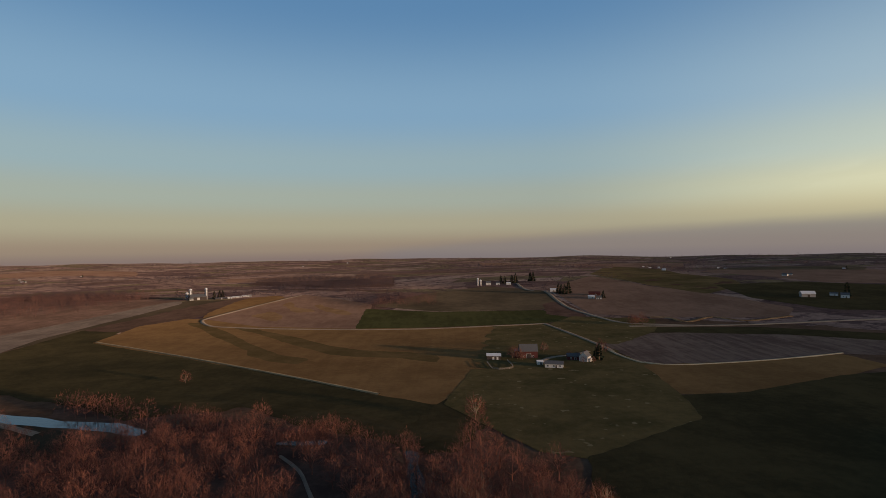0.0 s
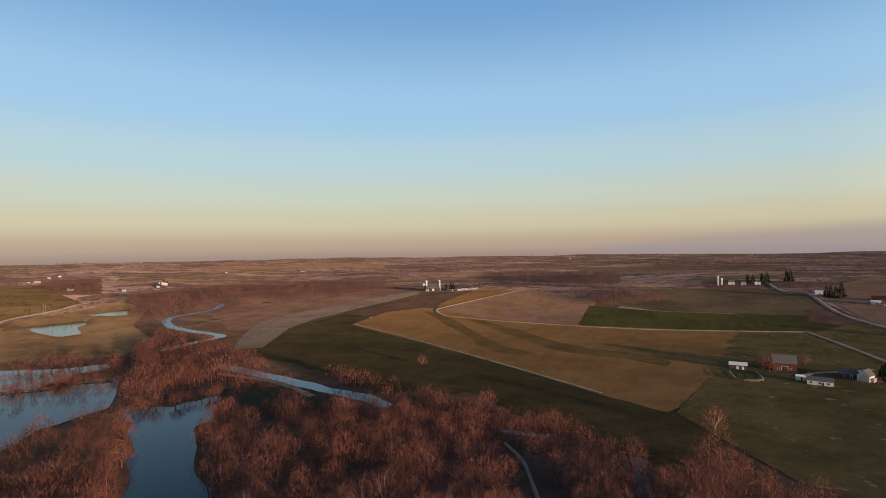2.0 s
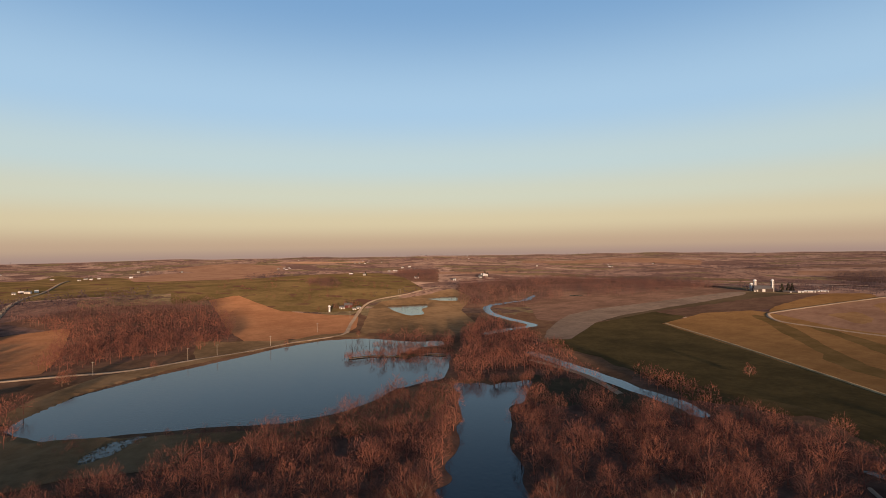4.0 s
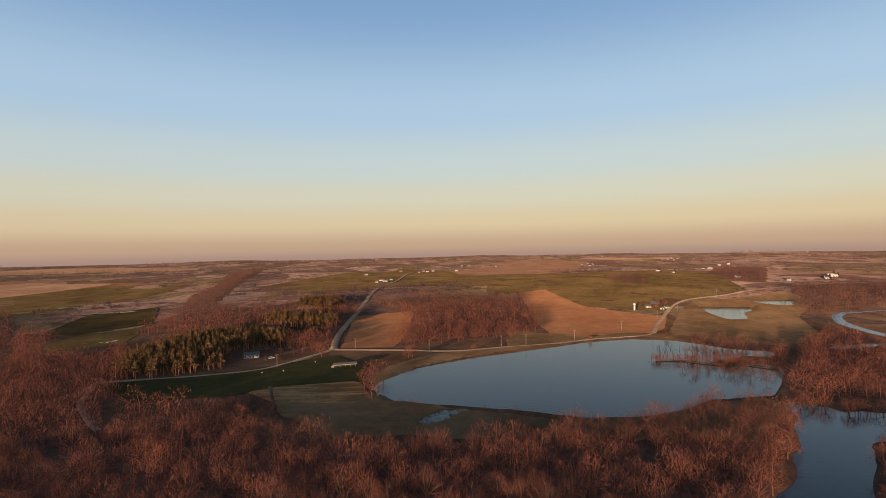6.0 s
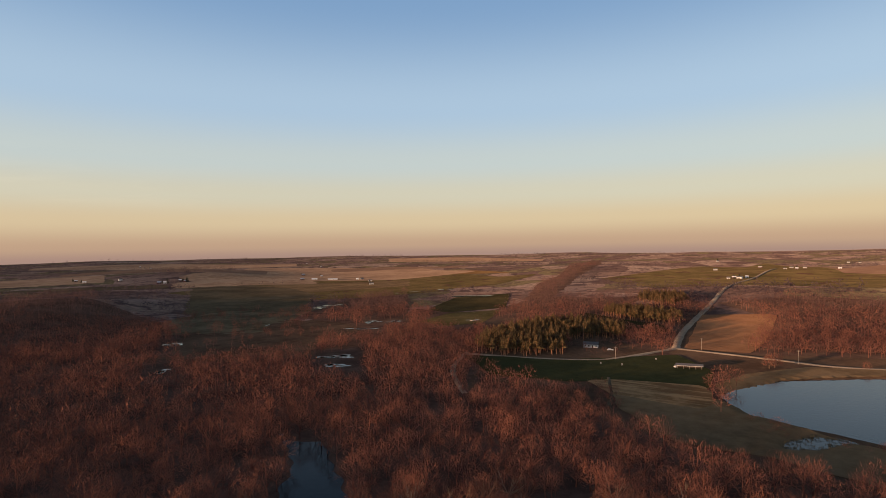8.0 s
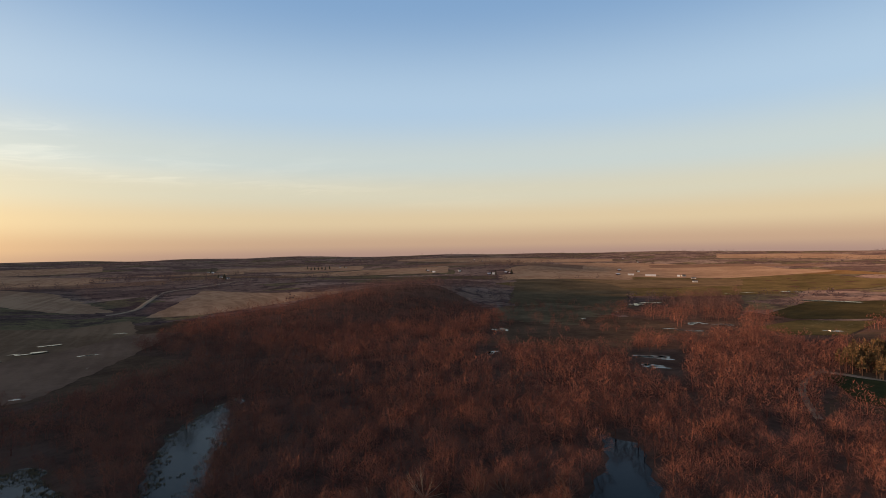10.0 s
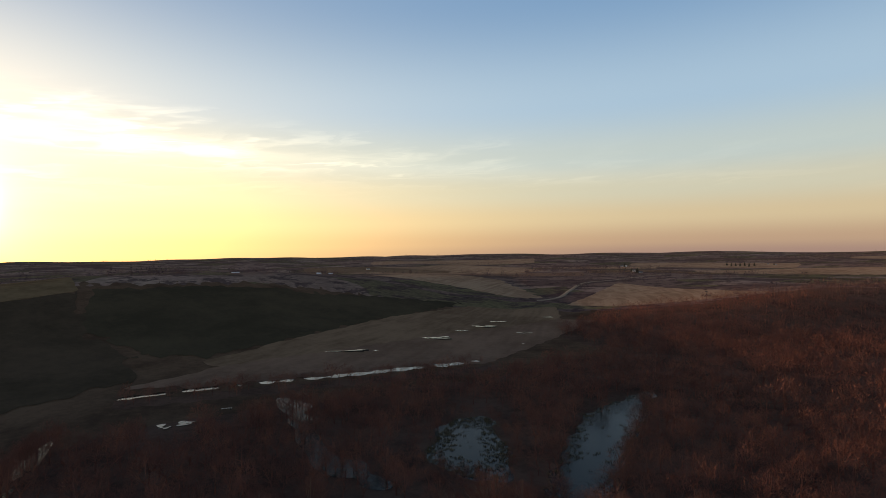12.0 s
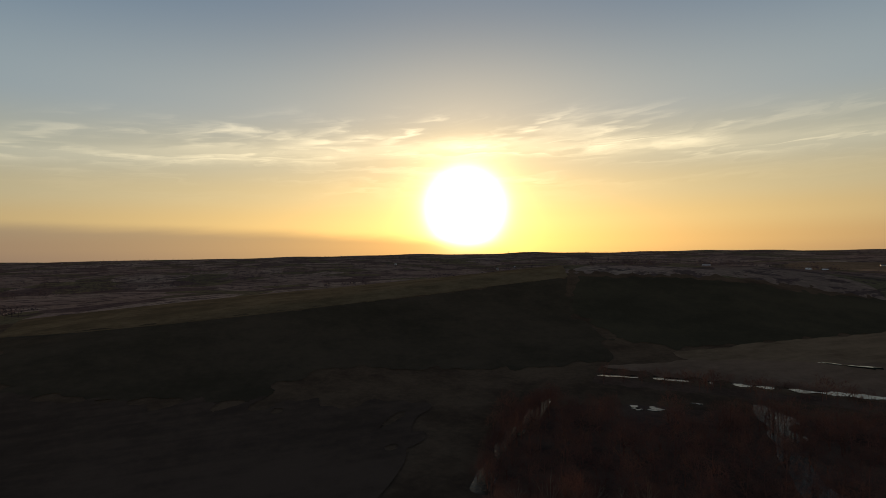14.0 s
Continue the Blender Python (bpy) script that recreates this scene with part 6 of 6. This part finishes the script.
def scrub(name, label, outline, count, seed, lo, hi):
    """Low bushes over a piece of open ground, clear of the water."""
    rng = np.random.default_rng(seed)
    p = np.array(outline)
    x, y = rng.uniform(p[:, 0].min(), p[:, 0].max(), count * 4), rng.uniform(p[:, 1].min(), p[:, 1].max(), count * 4)
    ok = to_polygon(x, y, outline) > 0
    for name_of, tag, s, level, line in WATERS:
        ok &= (to_line(x, y, line) > 5) if "river" in name_of else (to_polygon(x, y, line) < -1)
    x, y = x[ok][:count], y[ok][:count]
    rows = np.stack([x, y, height(x, y), rng.uniform(0, 6.28, x.size), rng.uniform(lo, hi, x.size), rng.integers(0, 6, x.size)], 1)
    scatter(name, label, "bushes", light, rows, TWIGS)


scrub("pine_understorey", "reddish leafless saplings under the planted pines", PINES[0], 170, 38, 0.28, 0.5)
scrub("lane_scrub", "leafless bushes round the park house", [(-395, -150), (-384, -118), (-400, -92), (-438, -85), (-452, -112), (-440, -140)], 26, 39, 0.3, 0.6)
scrub("marsh_scrub", "leafless bushes at the edge of the marsh", [(-297, -107), (-297, -81), (-270, -66), (-242, -71), (-252, -97)], 45, 40, 0.3, 0.6)
scrub("bog_scrub", "low leafless bushes round the flooded clearing", BOG, 260, 33, 0.2, 0.5)
scrub("bank_scrub", "leafless bushes between the river and backwater", [(-230, 203), (-254, 248), (-214, 252), (-163, 233), (-149, 223), (-157, 189), (-184, 178), (-180, 158)], 100, 34, 0.25, 0.55)
scrub("meadow_scrub", "scattered leafless bushes in the wet meadow", [(-326, -599), (-451, -641), (-514, -541), (-365, -367), (-301, -390), (-217, -391)], 200, 36, 0.35, 0.8)
scrub("hill_scrub", "leafless bushes dotted over the hill pasture", [(-757, 150), (-777, 186), (-641, 205), (-611, 245), (-598, 285), (-648, 324), (-723, 421), (-1012, 446), (-1046, 335), (-1334, 284)], 130, 37, 0.25, 0.6)
scrub("shore_scrub", "low leafless bushes along the lake shore", [(-281, -14), (-266, 25), (-247, 64), (-240, 99), (-246, 121), (-263, 146), (-266, 178), (-238, 162), (-222, 96), (-235, 61), (-250, 24), (-259, -13)], 110, 35, 0.15, 0.4)
tussocks("pool_tussocks", "brown sedge tussocks in flooded clearing", POOL, 900, 3, 12.0)
tussocks("slough_tussocks", "brown sedge tussocks along the slough", SLOUGH, 900, 4, 6.0)
tussocks("marsh_tussocks", "dry tussocks in the flooded marsh patch", PUDDLE, 260, 6, 8.0)
